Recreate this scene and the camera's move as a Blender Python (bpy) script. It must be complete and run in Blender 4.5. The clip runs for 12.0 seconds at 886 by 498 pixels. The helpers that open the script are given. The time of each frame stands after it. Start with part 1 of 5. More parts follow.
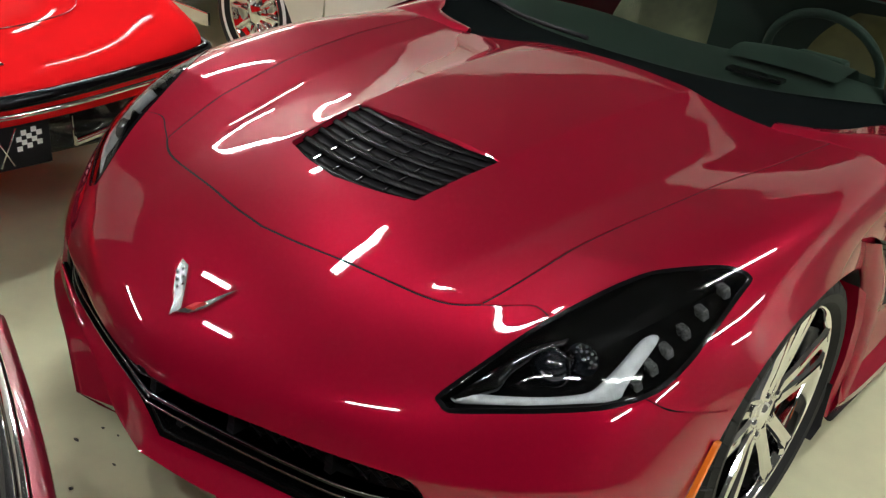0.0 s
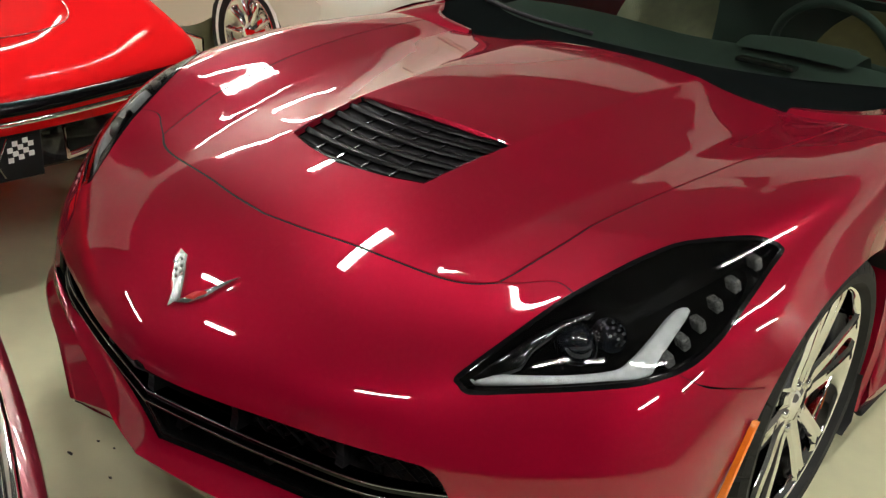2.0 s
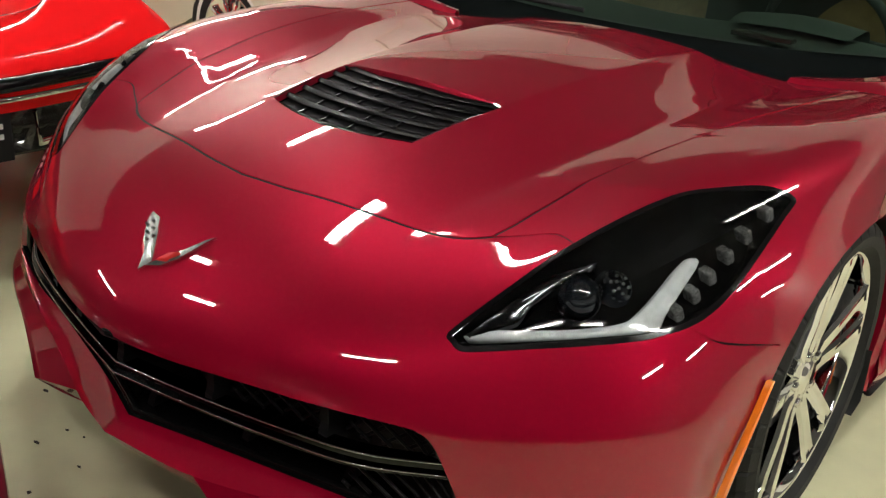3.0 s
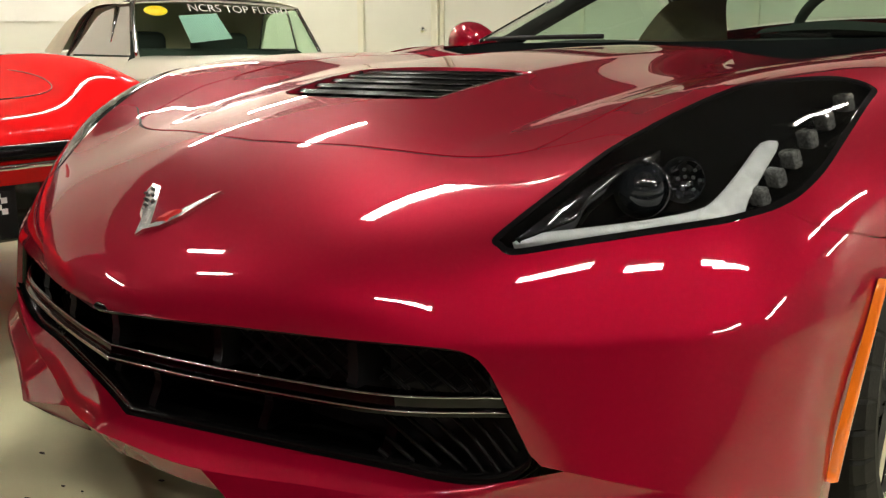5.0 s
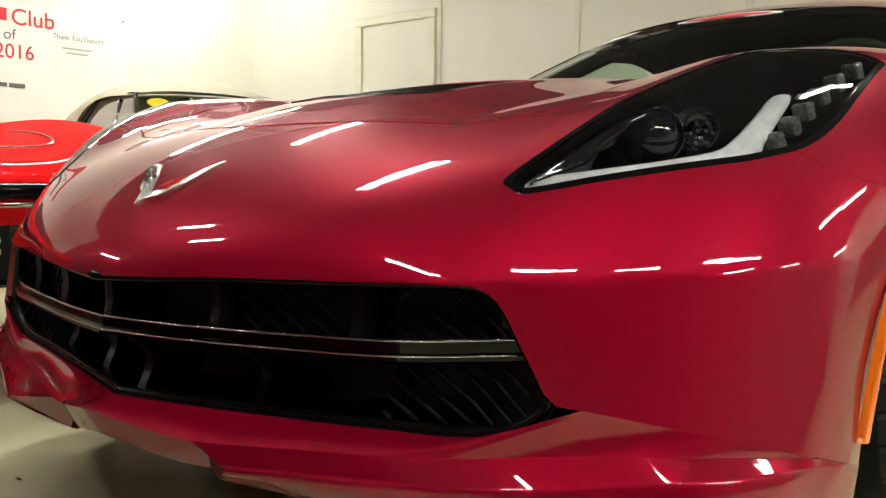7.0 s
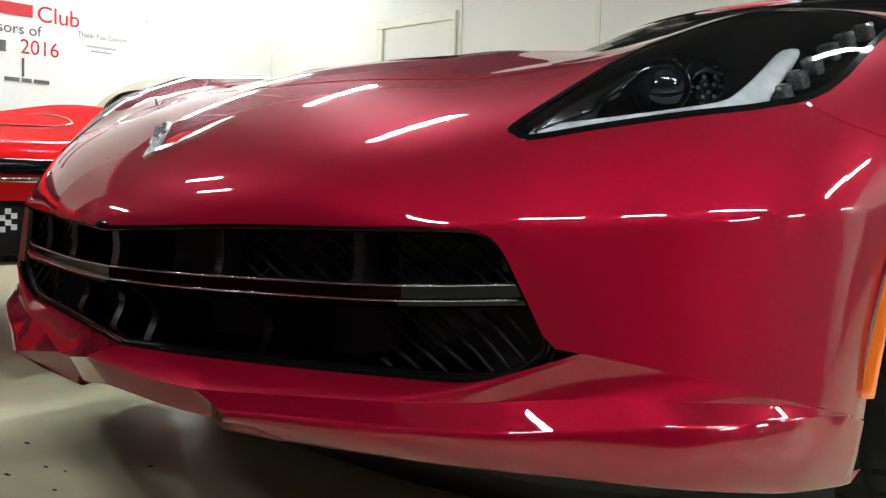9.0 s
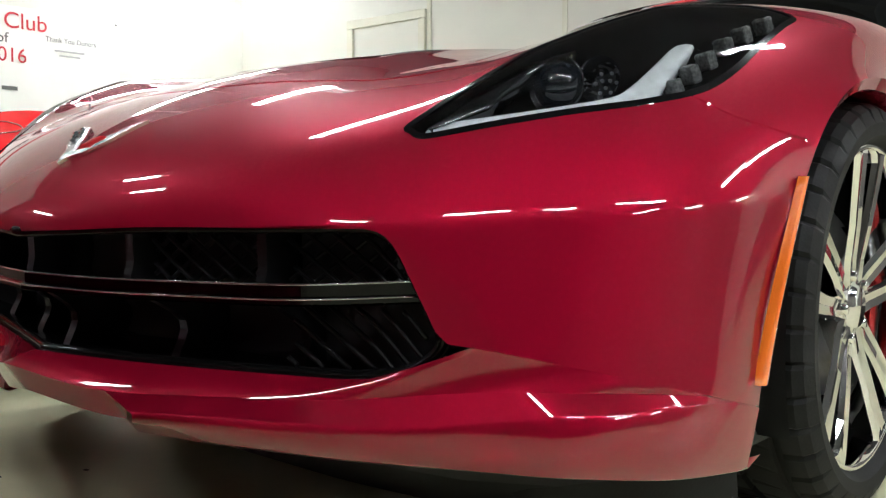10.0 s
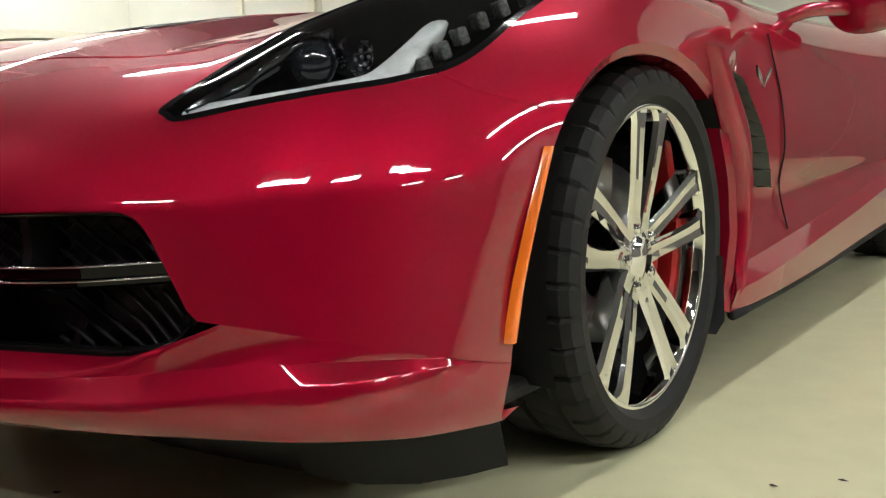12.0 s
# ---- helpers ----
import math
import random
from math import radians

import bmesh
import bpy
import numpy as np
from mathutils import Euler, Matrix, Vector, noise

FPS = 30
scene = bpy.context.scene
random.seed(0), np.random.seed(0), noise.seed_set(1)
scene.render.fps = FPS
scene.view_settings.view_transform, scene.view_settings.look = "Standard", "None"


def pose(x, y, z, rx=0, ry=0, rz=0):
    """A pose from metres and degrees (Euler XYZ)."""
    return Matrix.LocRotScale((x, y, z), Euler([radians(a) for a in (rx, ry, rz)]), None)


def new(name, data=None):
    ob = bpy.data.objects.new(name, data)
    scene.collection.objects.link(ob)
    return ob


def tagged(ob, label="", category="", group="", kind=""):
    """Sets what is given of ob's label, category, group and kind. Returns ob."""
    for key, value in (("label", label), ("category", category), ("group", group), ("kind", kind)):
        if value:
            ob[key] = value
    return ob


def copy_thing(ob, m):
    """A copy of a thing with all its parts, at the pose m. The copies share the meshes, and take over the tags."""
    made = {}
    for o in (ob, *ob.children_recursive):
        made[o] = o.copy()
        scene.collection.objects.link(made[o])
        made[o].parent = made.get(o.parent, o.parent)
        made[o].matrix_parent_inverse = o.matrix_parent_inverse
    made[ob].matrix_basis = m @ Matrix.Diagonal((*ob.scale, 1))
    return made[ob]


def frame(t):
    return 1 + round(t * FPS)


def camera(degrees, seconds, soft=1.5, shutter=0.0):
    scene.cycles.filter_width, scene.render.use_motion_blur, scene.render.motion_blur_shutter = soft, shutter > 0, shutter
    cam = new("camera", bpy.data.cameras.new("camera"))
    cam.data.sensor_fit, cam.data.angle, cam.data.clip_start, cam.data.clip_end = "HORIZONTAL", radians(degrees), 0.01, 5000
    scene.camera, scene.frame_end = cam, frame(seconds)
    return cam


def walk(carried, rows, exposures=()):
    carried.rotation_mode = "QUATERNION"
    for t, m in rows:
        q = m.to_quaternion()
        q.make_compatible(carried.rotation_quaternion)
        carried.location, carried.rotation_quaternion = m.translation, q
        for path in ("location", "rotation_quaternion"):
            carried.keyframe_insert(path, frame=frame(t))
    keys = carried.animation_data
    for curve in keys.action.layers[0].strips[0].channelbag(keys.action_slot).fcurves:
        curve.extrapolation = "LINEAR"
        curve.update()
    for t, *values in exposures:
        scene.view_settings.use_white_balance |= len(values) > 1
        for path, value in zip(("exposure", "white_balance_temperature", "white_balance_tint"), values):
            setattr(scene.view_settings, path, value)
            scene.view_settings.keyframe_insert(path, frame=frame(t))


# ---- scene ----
cam = camera(51.08, 12.0, soft=1.3)
PATH = [
    (0.0, 1.3100, -0.7486, 1.4925, 39.825, -27.247, 5.717),
    (0.5, 1.3054, -0.7445, 1.4753, 39.124, -26.900, 5.653),
    (1.0, 1.2970, -0.7462, 1.4386, 39.113, -26.353, 5.640),
    (1.5, 1.2844, -0.7433, 1.4021, 39.736, -25.606, 4.527),
    (2.0, 1.2753, -0.7400, 1.3519, 39.768, -24.582, 4.435),
    (2.5, 1.2655, -0.7204, 1.2871, 39.370, -24.296, 5.157),
    (3.0, 1.2453, -0.7053, 1.2077, 38.869, -22.940, 4.384),
    (3.5, 1.2185, -0.6858, 1.1059, 39.943, -21.147, 2.424),
    (3.7, 1.2088, -0.6789, 1.0523, 40.701, -20.565, 2.456),
    (5.3, 1.1927, -0.6529, 0.7632, 41.138, -9.488, -0.365),
    (5.5, 1.1918, -0.6557, 0.7360, 41.499, -8.059, -0.105),
    (6.0, 1.1892, -0.6717, 0.6683, 41.524, -6.462, 1.584),
    (6.5, 1.1844, -0.6661, 0.6251, 40.933, -5.120, 0.988),
    (7.0, 1.1758, -0.6649, 0.5811, 40.264, -3.921, 0.576),
    (7.2, 1.1807, -0.6533, 0.5587, 41.057, -3.421, 1.181),
    (8.8, 1.1670, -0.6718, 0.4852, 40.505, -1.839, 1.546),
    (9.0, 1.1938, -0.6539, 0.5064, 41.472, -3.269, 1.481),
    (9.5, 1.2248, -0.6292, 0.5125, 40.763, -3.424, 1.218),
    (10.0, 1.2808, -0.5993, 0.5088, 40.590, -3.380, 0.339),
    (10.5, 1.3272, -0.5666, 0.5211, 39.431, -4.427, 0.515),
    (11.0, 1.3593, -0.5439, 0.5297, 37.831, -5.138, 0.247),
    (11.5, 1.4072, -0.5242, 0.5539, 37.334, -6.774, -0.478),
    (12.0, 1.4664, -0.5139, 0.5581, 35.801, -7.413, -1.184),
]


def aim(x, y, z, yaw, pitch, roll):
    """A camera pose from its place, heading to the left of +y, pitch and lean."""
    m = pose(0, 0, 0, 0, 0, yaw) @ pose(0, 0, 0, 90 + pitch, 0, 0) @ pose(0, 0, 0, 0, 0, roll)
    return Matrix.Translation((x, y, z)) @ m

walk(cam, [(t, aim(*p)) for t, *p in PATH], [(0.0, -0.19, 6050, 10), (1.5, -0.18, 6300, 10), (3.7, -0.13, 6600, 10), (5.3, 0.0, 6900, 10), (7.2, -0.02, 6700, 10), (9.2, 0.04, 5750, 10), (10.5, -.02, 5800, 10), (11.5, -.08, 5900, 10), (12.0, -.06, 6200, 10)])

# ---- light ----
world = bpy.data.worlds.new("hall")
scene.world = world
world.use_nodes = True
world.node_tree.nodes["Background"].inputs[0].default_value = (0.9, 0.95, 1.0, 1)
world.node_tree.nodes["Background"].inputs[1].default_value = 0.02


# ---- materials ----
def mat(name, color, rough=0.5, metal=0.0, coat=0.0, vary=0.0, scale=8.0, bump=0.0, bump_scale=60.0, emit=0.0, alpha=1.0, trans=0.0, spec=0.5, rough_vary=0.0):
    m = bpy.data.materials.new(name)
    m.use_nodes = True
    nt = m.node_tree
    p = nt.nodes["Principled BSDF"]
    p.inputs["Base Color"].default_value = (*color, 1)
    p.inputs["Roughness"].default_value = rough
    p.inputs["Metallic"].default_value = metal
    p.inputs["Coat Weight"].default_value = coat
    p.inputs["Coat IOR"].default_value = 1.62
    p.inputs["Coat Roughness"].default_value = 0.015
    p.inputs["Specular IOR Level"].default_value = spec
    p.inputs["Transmission Weight"].default_value = trans
    p.inputs["Alpha"].default_value = alpha
    if emit:
        p.inputs["Emission Color"].default_value = (*color, 1)
        p.inputs["Emission Strength"].default_value = emit
    co = nt.nodes.new("ShaderNodeTexCoord")
    if vary or rough_vary:
        n = nt.nodes.new("ShaderNodeTexNoise")
        n.inputs["Scale"].default_value = scale
        n.inputs["Detail"].default_value = 6
        nt.links.new(co.outputs["Object"], n.inputs["Vector"])
        if vary:
            r = nt.nodes.new("ShaderNodeMapRange")
            r.inputs["From Min"].default_value, r.inputs["From Max"].default_value = 0.3, 0.7
            r.inputs["To Min"].default_value, r.inputs["To Max"].default_value = 1 - vary, 1 + vary
            nt.links.new(n.outputs["Fac"], r.inputs["Value"])
            x = nt.nodes.new("ShaderNodeVectorMath")
            x.operation = "SCALE"
            x.inputs[0].default_value = color
            nt.links.new(r.outputs[0], x.inputs["Scale"])
            nt.links.new(x.outputs[0], p.inputs["Base Color"])
        if rough_vary:
            r = nt.nodes.new("ShaderNodeMapRange")
            r.inputs["From Min"].default_value, r.inputs["From Max"].default_value = 0.3, 0.7
            r.inputs["To Min"].default_value, r.inputs["To Max"].default_value = rough - rough_vary, rough + rough_vary
            nt.links.new(n.outputs["Fac"], r.inputs["Value"])
            nt.links.new(r.outputs[0], p.inputs["Roughness"])
    if bump:
        n = nt.nodes.new("ShaderNodeTexNoise")
        n.inputs["Scale"].default_value = bump_scale
        n.inputs["Detail"].default_value = 4
        nt.links.new(co.outputs["Object"], n.inputs["Vector"])
        b = nt.nodes.new("ShaderNodeBump")
        b.inputs["Strength"].default_value = bump
        b.inputs["Distance"].default_value = 0.002
        nt.links.new(n.outputs["Fac"], b.inputs["Height"])
        nt.links.new(b.outputs[0], p.inputs["Normal"])
    return m


CRYSTAL_RED = mat("crystal_red_paint", (0.27, 0.0024, 0.019), rough=0.39, metal=0.38, coat=1.0, spec=0.0)
BRIGHT_RED = mat("bright_red_paint", (0.72, 0.010, 0.012), rough=0.4, coat=0.12, spec=0.0)
MAROON = mat("maroon_paint", (0.22, 0.01, 0.03), rough=0.3, metal=0.4, coat=1.0)
CREAM = mat("cream_paint", (0.72, 0.70, 0.58), rough=0.35, coat=0.8)
BADGE_CHROME = mat("satin_chrome", (0.9, 0.9, 0.9), rough=0.24, metal=1.0)
CHROME = mat("chrome", (0.82, 0.82, 0.82), rough=0.04, metal=1.0)
BLACK_CHROME = mat("dark_chrome", (0.004, 0.004, 0.0045), rough=0.1, coat=0.12, spec=0.05)
BAR_CHROME = mat("smoked_chrome", (0.022, 0.022, 0.024), rough=0.10, metal=1.0)
GLINT_CHROME = mat("glint_chrome", (0.45, 0.45, 0.46), rough=0.18, metal=1.0)
GLOSS_BLACK = mat("gloss_black", (0.004, 0.004, 0.005), rough=0.25, coat=1.0)
BLACK = mat("matt_black_plastic", (0.010, 0.010, 0.011), rough=0.65, spec=0.2, bump=0.2, bump_scale=300)
RUBBER = mat("tyre_rubber", (0.011, 0.011, 0.011), rough=0.7, spec=0.25, vary=0.25, scale=20, bump=0.2, bump_scale=200)
ORANGE = mat("amber_lens", (0.80, 0.17, 0.012), rough=0.2, coat=1.0)
CALIPER = mat("red_caliper", (0.6, 0.01, 0.012), rough=0.4, coat=0.6)
WHITE_LED = mat("frosted_lamp_pipe", (0.88, 0.91, 0.91), rough=0.2, vary=0.15, scale=60)
FLOOR = mat("epoxy_floor", (0.71, 0.695, 0.45), rough=0.32, vary=0.05, scale=9, bump=0.06, bump_scale=120)
WALL = mat("cream_wall", (0.76, 0.76, 0.675), rough=0.8, vary=0.04, scale=1.5, bump=0.1, bump_scale=90)
# dark stand-in for the unseen, dim surroundings that the paint mirrors
DIM_SURROUND = mat("dim_surround", (0.16, 0.15, 0.14), rough=0.8, vary=0.15, scale=1.2)
CEILING = mat("dark_ceiling", (0.05, 0.05, 0.05), rough=0.9, vary=0.2, scale=1)
TUBE = mat("lamp_tube", (1.0, 0.97, 0.90), emit=170.0)
WHITE = mat("white_enamel", (0.8, 0.8, 0.78), rough=0.5)


# ---- building helpers ----
def mesh_of(name, verts, faces, smooth=True, normals=None):
    me = bpy.data.meshes.new(name)
    me.from_pydata([tuple(map(float, v)) for v in verts], [], [tuple(map(int, f)) for f in faces])
    if smooth:
        me.polygons.foreach_set("use_smooth", [True] * len(me.polygons))
    if normals is not None:
        me.normals_split_custom_set_from_vertices([tuple(map(float, n)) for n in normals])
    return me


def part(name, data, material, parent=None, label=""):
    """One mesh object, from a mesh or a bmesh, under a thing or a part."""
    if isinstance(data, bmesh.types.BMesh):
        me = bpy.data.meshes.new(name)
        data.to_mesh(me)
        data.free()
        data = me
    if not data.materials:
        data.materials.append(material)
    ob = new(name, data)
    ob.parent = parent
    return tagged(ob, label)


def thing(name, label, category, at=(0, 0, 0), turn=0.0, group=""):
    ob = new(name)
    ob.matrix_world = pose(*at, 0, 0, turn)
    return tagged(ob, label, category, group)


def box_bm(x0, x1, y0, y1, z0, z1, bevel=0.0, segments=2, bm=None):
    own = bmesh.new()
    bmesh.ops.create_cube(own, size=1)
    bmesh.ops.scale(own, vec=(x1 - x0, y1 - y0, z1 - z0), verts=own.verts)
    bmesh.ops.translate(own, vec=((x0 + x1) / 2, (y0 + y1) / 2, (z0 + z1) / 2), verts=own.verts)
    if bevel:
        bmesh.ops.bevel(own, geom=own.edges[:], offset=bevel, segments=segments, affect="EDGES", profile=0.5)
    if bm is None:
        return own
    me = bpy.data.meshes.new("tmp")
    own.to_mesh(me)
    own.free()
    bm.from_mesh(me)
    bpy.data.meshes.remove(me)
    return bm


def tube_mesh(points, radius, sides=8, closed=False, squash=1.0, name="tube"):
    """A round bar along a line of points."""
    pts = [Vector(p) for p in points]
    n = len(pts)
    verts, faces = [], []
    up = Vector((0.03, 0.05, 1)).normalized()
    for i, p in enumerate(pts):
        a = pts[(i - 1) % n] if (closed or i) else p
        b = pts[(i + 1) % n] if (closed or i < n - 1) else p
        d = (b - a).normalized()
        s = d.cross(up)
        s = s.normalized() if s.length > 1e-4 else Vector((1, 0, 0))
        w = s.cross(d).normalized()
        r = radius(i / max(1, n - 1)) if callable(radius) else radius
        for k in range(sides):
            t = 2 * math.pi * k / sides
            verts.append(p + r * math.cos(t) * s + r * squash * math.sin(t) * w)
    rings = n if closed else n - 1
    for i in range(rings):
        for k in range(sides):
            j, l = (i + 1) % n, (k + 1) % sides
            faces.append((i * sides + k, i * sides + l, j * sides + l, j * sides + k))
    if not closed:
        faces.append(tuple(range(sides))[::-1])
        faces.append(tuple((n - 1) * sides + k for k in range(sides)))
    return mesh_of(name, verts, faces)


def lathe_mesh(profile, steps=64, axis="x", name="lathe", closed=False):
    """A turned form: profile rows of (along the axis, radius)."""
    verts, faces = [], []
    n = len(profile)
    for k in range(steps):
        t = 2 * math.pi * k / steps
        for a, r in profile:
            verts.append((a, r * math.cos(t), r * math.sin(t)) if axis == "x" else (r * math.cos(t), r * math.sin(t), a))
    for k in range(steps):
        l = (k + 1) % steps
        for i in range(n if closed else n - 1):
            j = (i + 1) % n
            faces.append((k * n + i, k * n + j, l * n + j, l * n + i))
    return mesh_of(name, verts, faces)


def smooth_line(points, per=8, closed=False):
    """A smooth line through the points (Catmull-Rom)."""
    p = [np.array(q, float) for q in points]
    n = len(p)
    out = []
    for i in range(n if closed else n - 1):
        a = p[(i - 1) % n] if (closed or i) else 2 * p[0] - p[1]
        b, c = p[i], p[(i + 1) % n]
        d = p[(i + 2) % n] if (closed or i < n - 2) else 2 * p[-1] - p[-2]
        for k in range(per):
            t = k / per
            out.append(0.5 * (2 * b + (c - a) * t + (2 * a - 5 * b + 4 * c - d) * t * t + (3 * b - a - 3 * c + d) * t ** 3))
    if not closed:
        out.append(p[-1])
    return out


# ---- the hall ----
def built(name, bm, material, label, category):
    return tagged(part(name, bm, material), label, category, kind="structure")


built("floor", box_bm(-10.0, 9.0, -10.0, 5.5, -0.1, 0.0), FLOOR, "glossy beige epoxy-coated concrete floor", "floor")
TOP = 3.7
built("wall_back", box_bm(-6.7, 9.0, 5.35, 5.5, 0, TOP), WALL, "cream painted panel wall", "wall")
built("wall_left", box_bm(-6.7, -6.55, -1.2, 5.35, 0, TOP), WALL, "cream painted wall behind a banner", "wall")
built("wall_recess", box_bm(-10.0, -6.7, -1.2, -1.05, 0, TOP), WALL, "cream painted return wall", "wall")
# unseen far walls, added dark so that the car mirrors dim surroundings
built("wall_far_left", box_bm(-10.15, -10.0, -10.0, -1.05, 0, TOP), DIM_SURROUND, "unseen dark wall added beyond the left wall", "wall")
built("wall_right", box_bm(9.0, 9.15, -10.0, 5.5, 0, TOP), DIM_SURROUND, "unseen dark wall added for dim reflections", "wall")
built("wall_front", box_bm(-10.15, 9.15, -10.15, -10.0, 0, TOP), DIM_SURROUND, "unseen dark wall added for dim reflections", "wall")
built("ceiling", box_bm(-10.15, 9.15, -10.15, 5.5, TOP, TOP + .15), CEILING, "dark painted ceiling", "ceiling")
for x0, x1, z in ((-6.54, -3.5, 2.78), (-3.5, -1.25, 2.6), (-1.25, 8.99, 2.9)):
    built("wall_header", box_bm(x0, x1, 5.25, 5.348, z, TOP), CEILING, "dark header along the top of the wall", "wall")
# added out of view: gives the door and flank something dark to mirror
built("reflection_panel", box_bm(1.5, 6.0, 5.30, 5.345, 0, 1.55), DIM_SURROUND, "unseen dark panel added for the door's dark reflection", "wall")


def strip_light():
    lamp = thing("strip_light", "white fluorescent strip light hung from the ceiling; some added as fill", "lamp", group="strip lights")
    part("housing", box_bm(-0.045, 0.045, -0.52, 0.52, 0.03, 0.12, 0.01), WHITE, lamp)
    for y in (-.4, .4):
        part("hanger", tube_mesh([(0, y, .118), (0, y, TOP - 2.78)], .006, 6), WHITE, lamp)
    for x in (-0.024, 0.024):
        me = lathe_mesh([(-0.5, 0.001), (-0.5, 0.012), (0.5, 0.012), (0.5, 0.001)], 12, "z", "lamp_tube")
        me.transform(pose(x, 0, 0, 90, 0, 0))
        part("lamp_tube", me, TUBE, lamp)
    return lamp


first = strip_light()
# place, turn and length of each; the last three are unseen, added as fill
LAMPS = [(-4.6, 2.5, 0, 1), (-2.5, 2.0, 0, .8), (-1.08, .75, 0, .8),
         (1.33, -1.45, -70, .55), (2.2, -1.25, -63, .45), (3.1, -.62, -55, .5), (3.55, -.35, -52, 1), (4.8, 2.55, 0, 1), (4.9, 3.65, 0, 1), (1.65, 2.35, 0, 1.2),
         (-2.25, -.6, 90, .45), (-2.0, -1.4, 90, .45), (.25, -2.4, -80, .6), (-5.2, -2.6, 20, 1), (5.6, -1.2, 0, 1), (6.8, .8, 0, 1), (-5.7, 4.3, 0, 1), (7.4, 4.6, 0, 1)]
for i, (x, y, turn, length) in enumerate(LAMPS):
    m = pose(x, y, 2.78, 0, 0, turn) @ Matrix.Diagonal((1, length, 1, 1))
    if i:
        copy_thing(first, m)
    else:
        first.matrix_world = m

# ---- the crystal red sports car ----
# Right half of its skin as rows of a spline net, outward from the middle; the nose looks to -y.
SKIN_BLADE = [(0.000, 0.080, 0.299), (0.183, 0.088, 0.310), (0.368, 0.104, 0.337), (0.542, 0.121, 0.356), (0.686, 0.167, 0.346), (0.799, 0.261, 0.316), (0.869, 0.366, 0.286), (0.857, 0.475, 0.262)]
SKIN_GRILLE = [(0.000, -0.023, 0.404), (0.172, 0.005, 0.414), (0.352, 0.054, 0.435), (0.525, 0.106, 0.445), (0.672, 0.190, 0.438), (0.788, 0.285, 0.430), (0.856, 0.386, 0.418), (0.865, 0.490, 0.401)]
SKIN_NOSE = [(0.000, -0.027, 0.479), (0.179, -0.002, 0.485), (0.354, 0.058, 0.502), (0.515, 0.136, 0.515), (0.659, 0.225, 0.523), (0.778, 0.312, 0.532), (0.851, 0.411, 0.528), (0.877, 0.528, 0.503)]
SKIN_BADGE = [(0.000, 0.057, 0.559), (0.193, 0.074, 0.562), (0.371, 0.121, 0.572), (0.519, 0.191, 0.586), (0.644, 0.273, 0.614), (0.753, 0.362, 0.630), (0.833, 0.464, 0.619), (0.881, 0.580, 0.584)]
SKIN_LAMP = [(0.000, 0.207, 0.655), (0.204, 0.219, 0.653), (0.387, 0.257, 0.644), (0.531, 0.312, 0.649), (0.643, 0.373, 0.703), (0.741, 0.460, 0.718), (0.824, 0.559, 0.694), (0.882, 0.660, 0.649)]
SKIN_HOOD = [(0.000, 0.427, 0.739), (0.207, 0.436, 0.732), (0.393, 0.464, 0.712), (0.543, 0.503, 0.710), (0.658, 0.549, 0.753), (0.751, 0.617, 0.772), (0.828, 0.695, 0.748), (0.879, 0.775, 0.689)]
SKIN_ARCH = [(0.000, 0.714, 0.787), (0.204, 0.719, 0.783), (0.390, 0.734, 0.769), (0.549, 0.758, 0.765), (0.676, 0.787, 0.789), (0.774, 0.825, 0.809), (0.843, 0.871, 0.785), (0.876, 0.924, 0.701)]
SKIN_WING = [(0.000, 1.062, 0.814), (0.198, 1.062, 0.810), (0.382, 1.065, 0.799), (0.548, 1.068, 0.797), (0.688, 1.073, 0.814), (0.793, 1.077, 0.829), (0.854, 1.085, 0.792), (0.863, 1.099, 0.679)]
SKIN_COWL = [(0.000, 1.463, 0.823), (0.192, 1.458, 0.814), (0.374, 1.443, 0.794), (0.544, 1.420, 0.792), (0.691, 1.394, 0.814), (0.800, 1.365, 0.821), (0.855, 1.331, 0.763), (0.844, 1.291, 0.607)]
NET = [SKIN_BLADE, SKIN_GRILLE, SKIN_NOSE, SKIN_BADGE, SKIN_LAMP, SKIN_HOOD, SKIN_ARCH, SKIN_WING, SKIN_COWL]
HOOD_FRONT = [(0.000, 0.263, 0.674), (0.104, 0.272, 0.677), (0.210, 0.291, 0.677), (0.325, 0.312, 0.670), (0.400, 0.327, 0.665), (0.442, 0.342, 0.666), (0.479, 0.365, 0.671)]
HOOD_LAMP = [(0.479, 0.365, 0.671), (0.520, 0.386, 0.680), (0.566, 0.408, 0.690)]
HOOD_SIDE = [(0.479, 0.365, 0.671), (0.491, 0.405, 0.682), (0.518, 0.520, 0.716), (0.533, 0.605, 0.736), (0.570, 0.785, 0.770), (0.598, 0.960, 0.792), (0.628, 1.150, 0.804), (0.655, 1.420, 0.808)]
LAMP_EDGE = [(0.542, 0.200, 0.582), (0.531, 0.202, 0.589), (0.537, 0.222, 0.604), (0.569, 0.295, 0.654), (0.605, 0.387, 0.702), (0.645, 0.481, 0.743), (0.667, 0.527, 0.760), (0.686, 0.564, 0.769), (0.695, 0.579, 0.771), (0.721, 0.616, 0.773), (0.752, 0.662, 0.773), (0.768, 0.682, 0.771), (0.787, 0.699, 0.765), (0.799, 0.705, 0.758), (0.806, 0.700, 0.750), (0.809, 0.655, 0.735), (0.812, 0.567, 0.696), (0.811, 0.505, 0.663), (0.803, 0.456, 0.639), (0.790, 0.420, 0.626), (0.774, 0.390, 0.619), (0.748, 0.353, 0.611), (0.687, 0.293, 0.600), (0.620, 0.241, 0.587), (0.570, 0.207, 0.576), (0.553, 0.200, 0.576)]
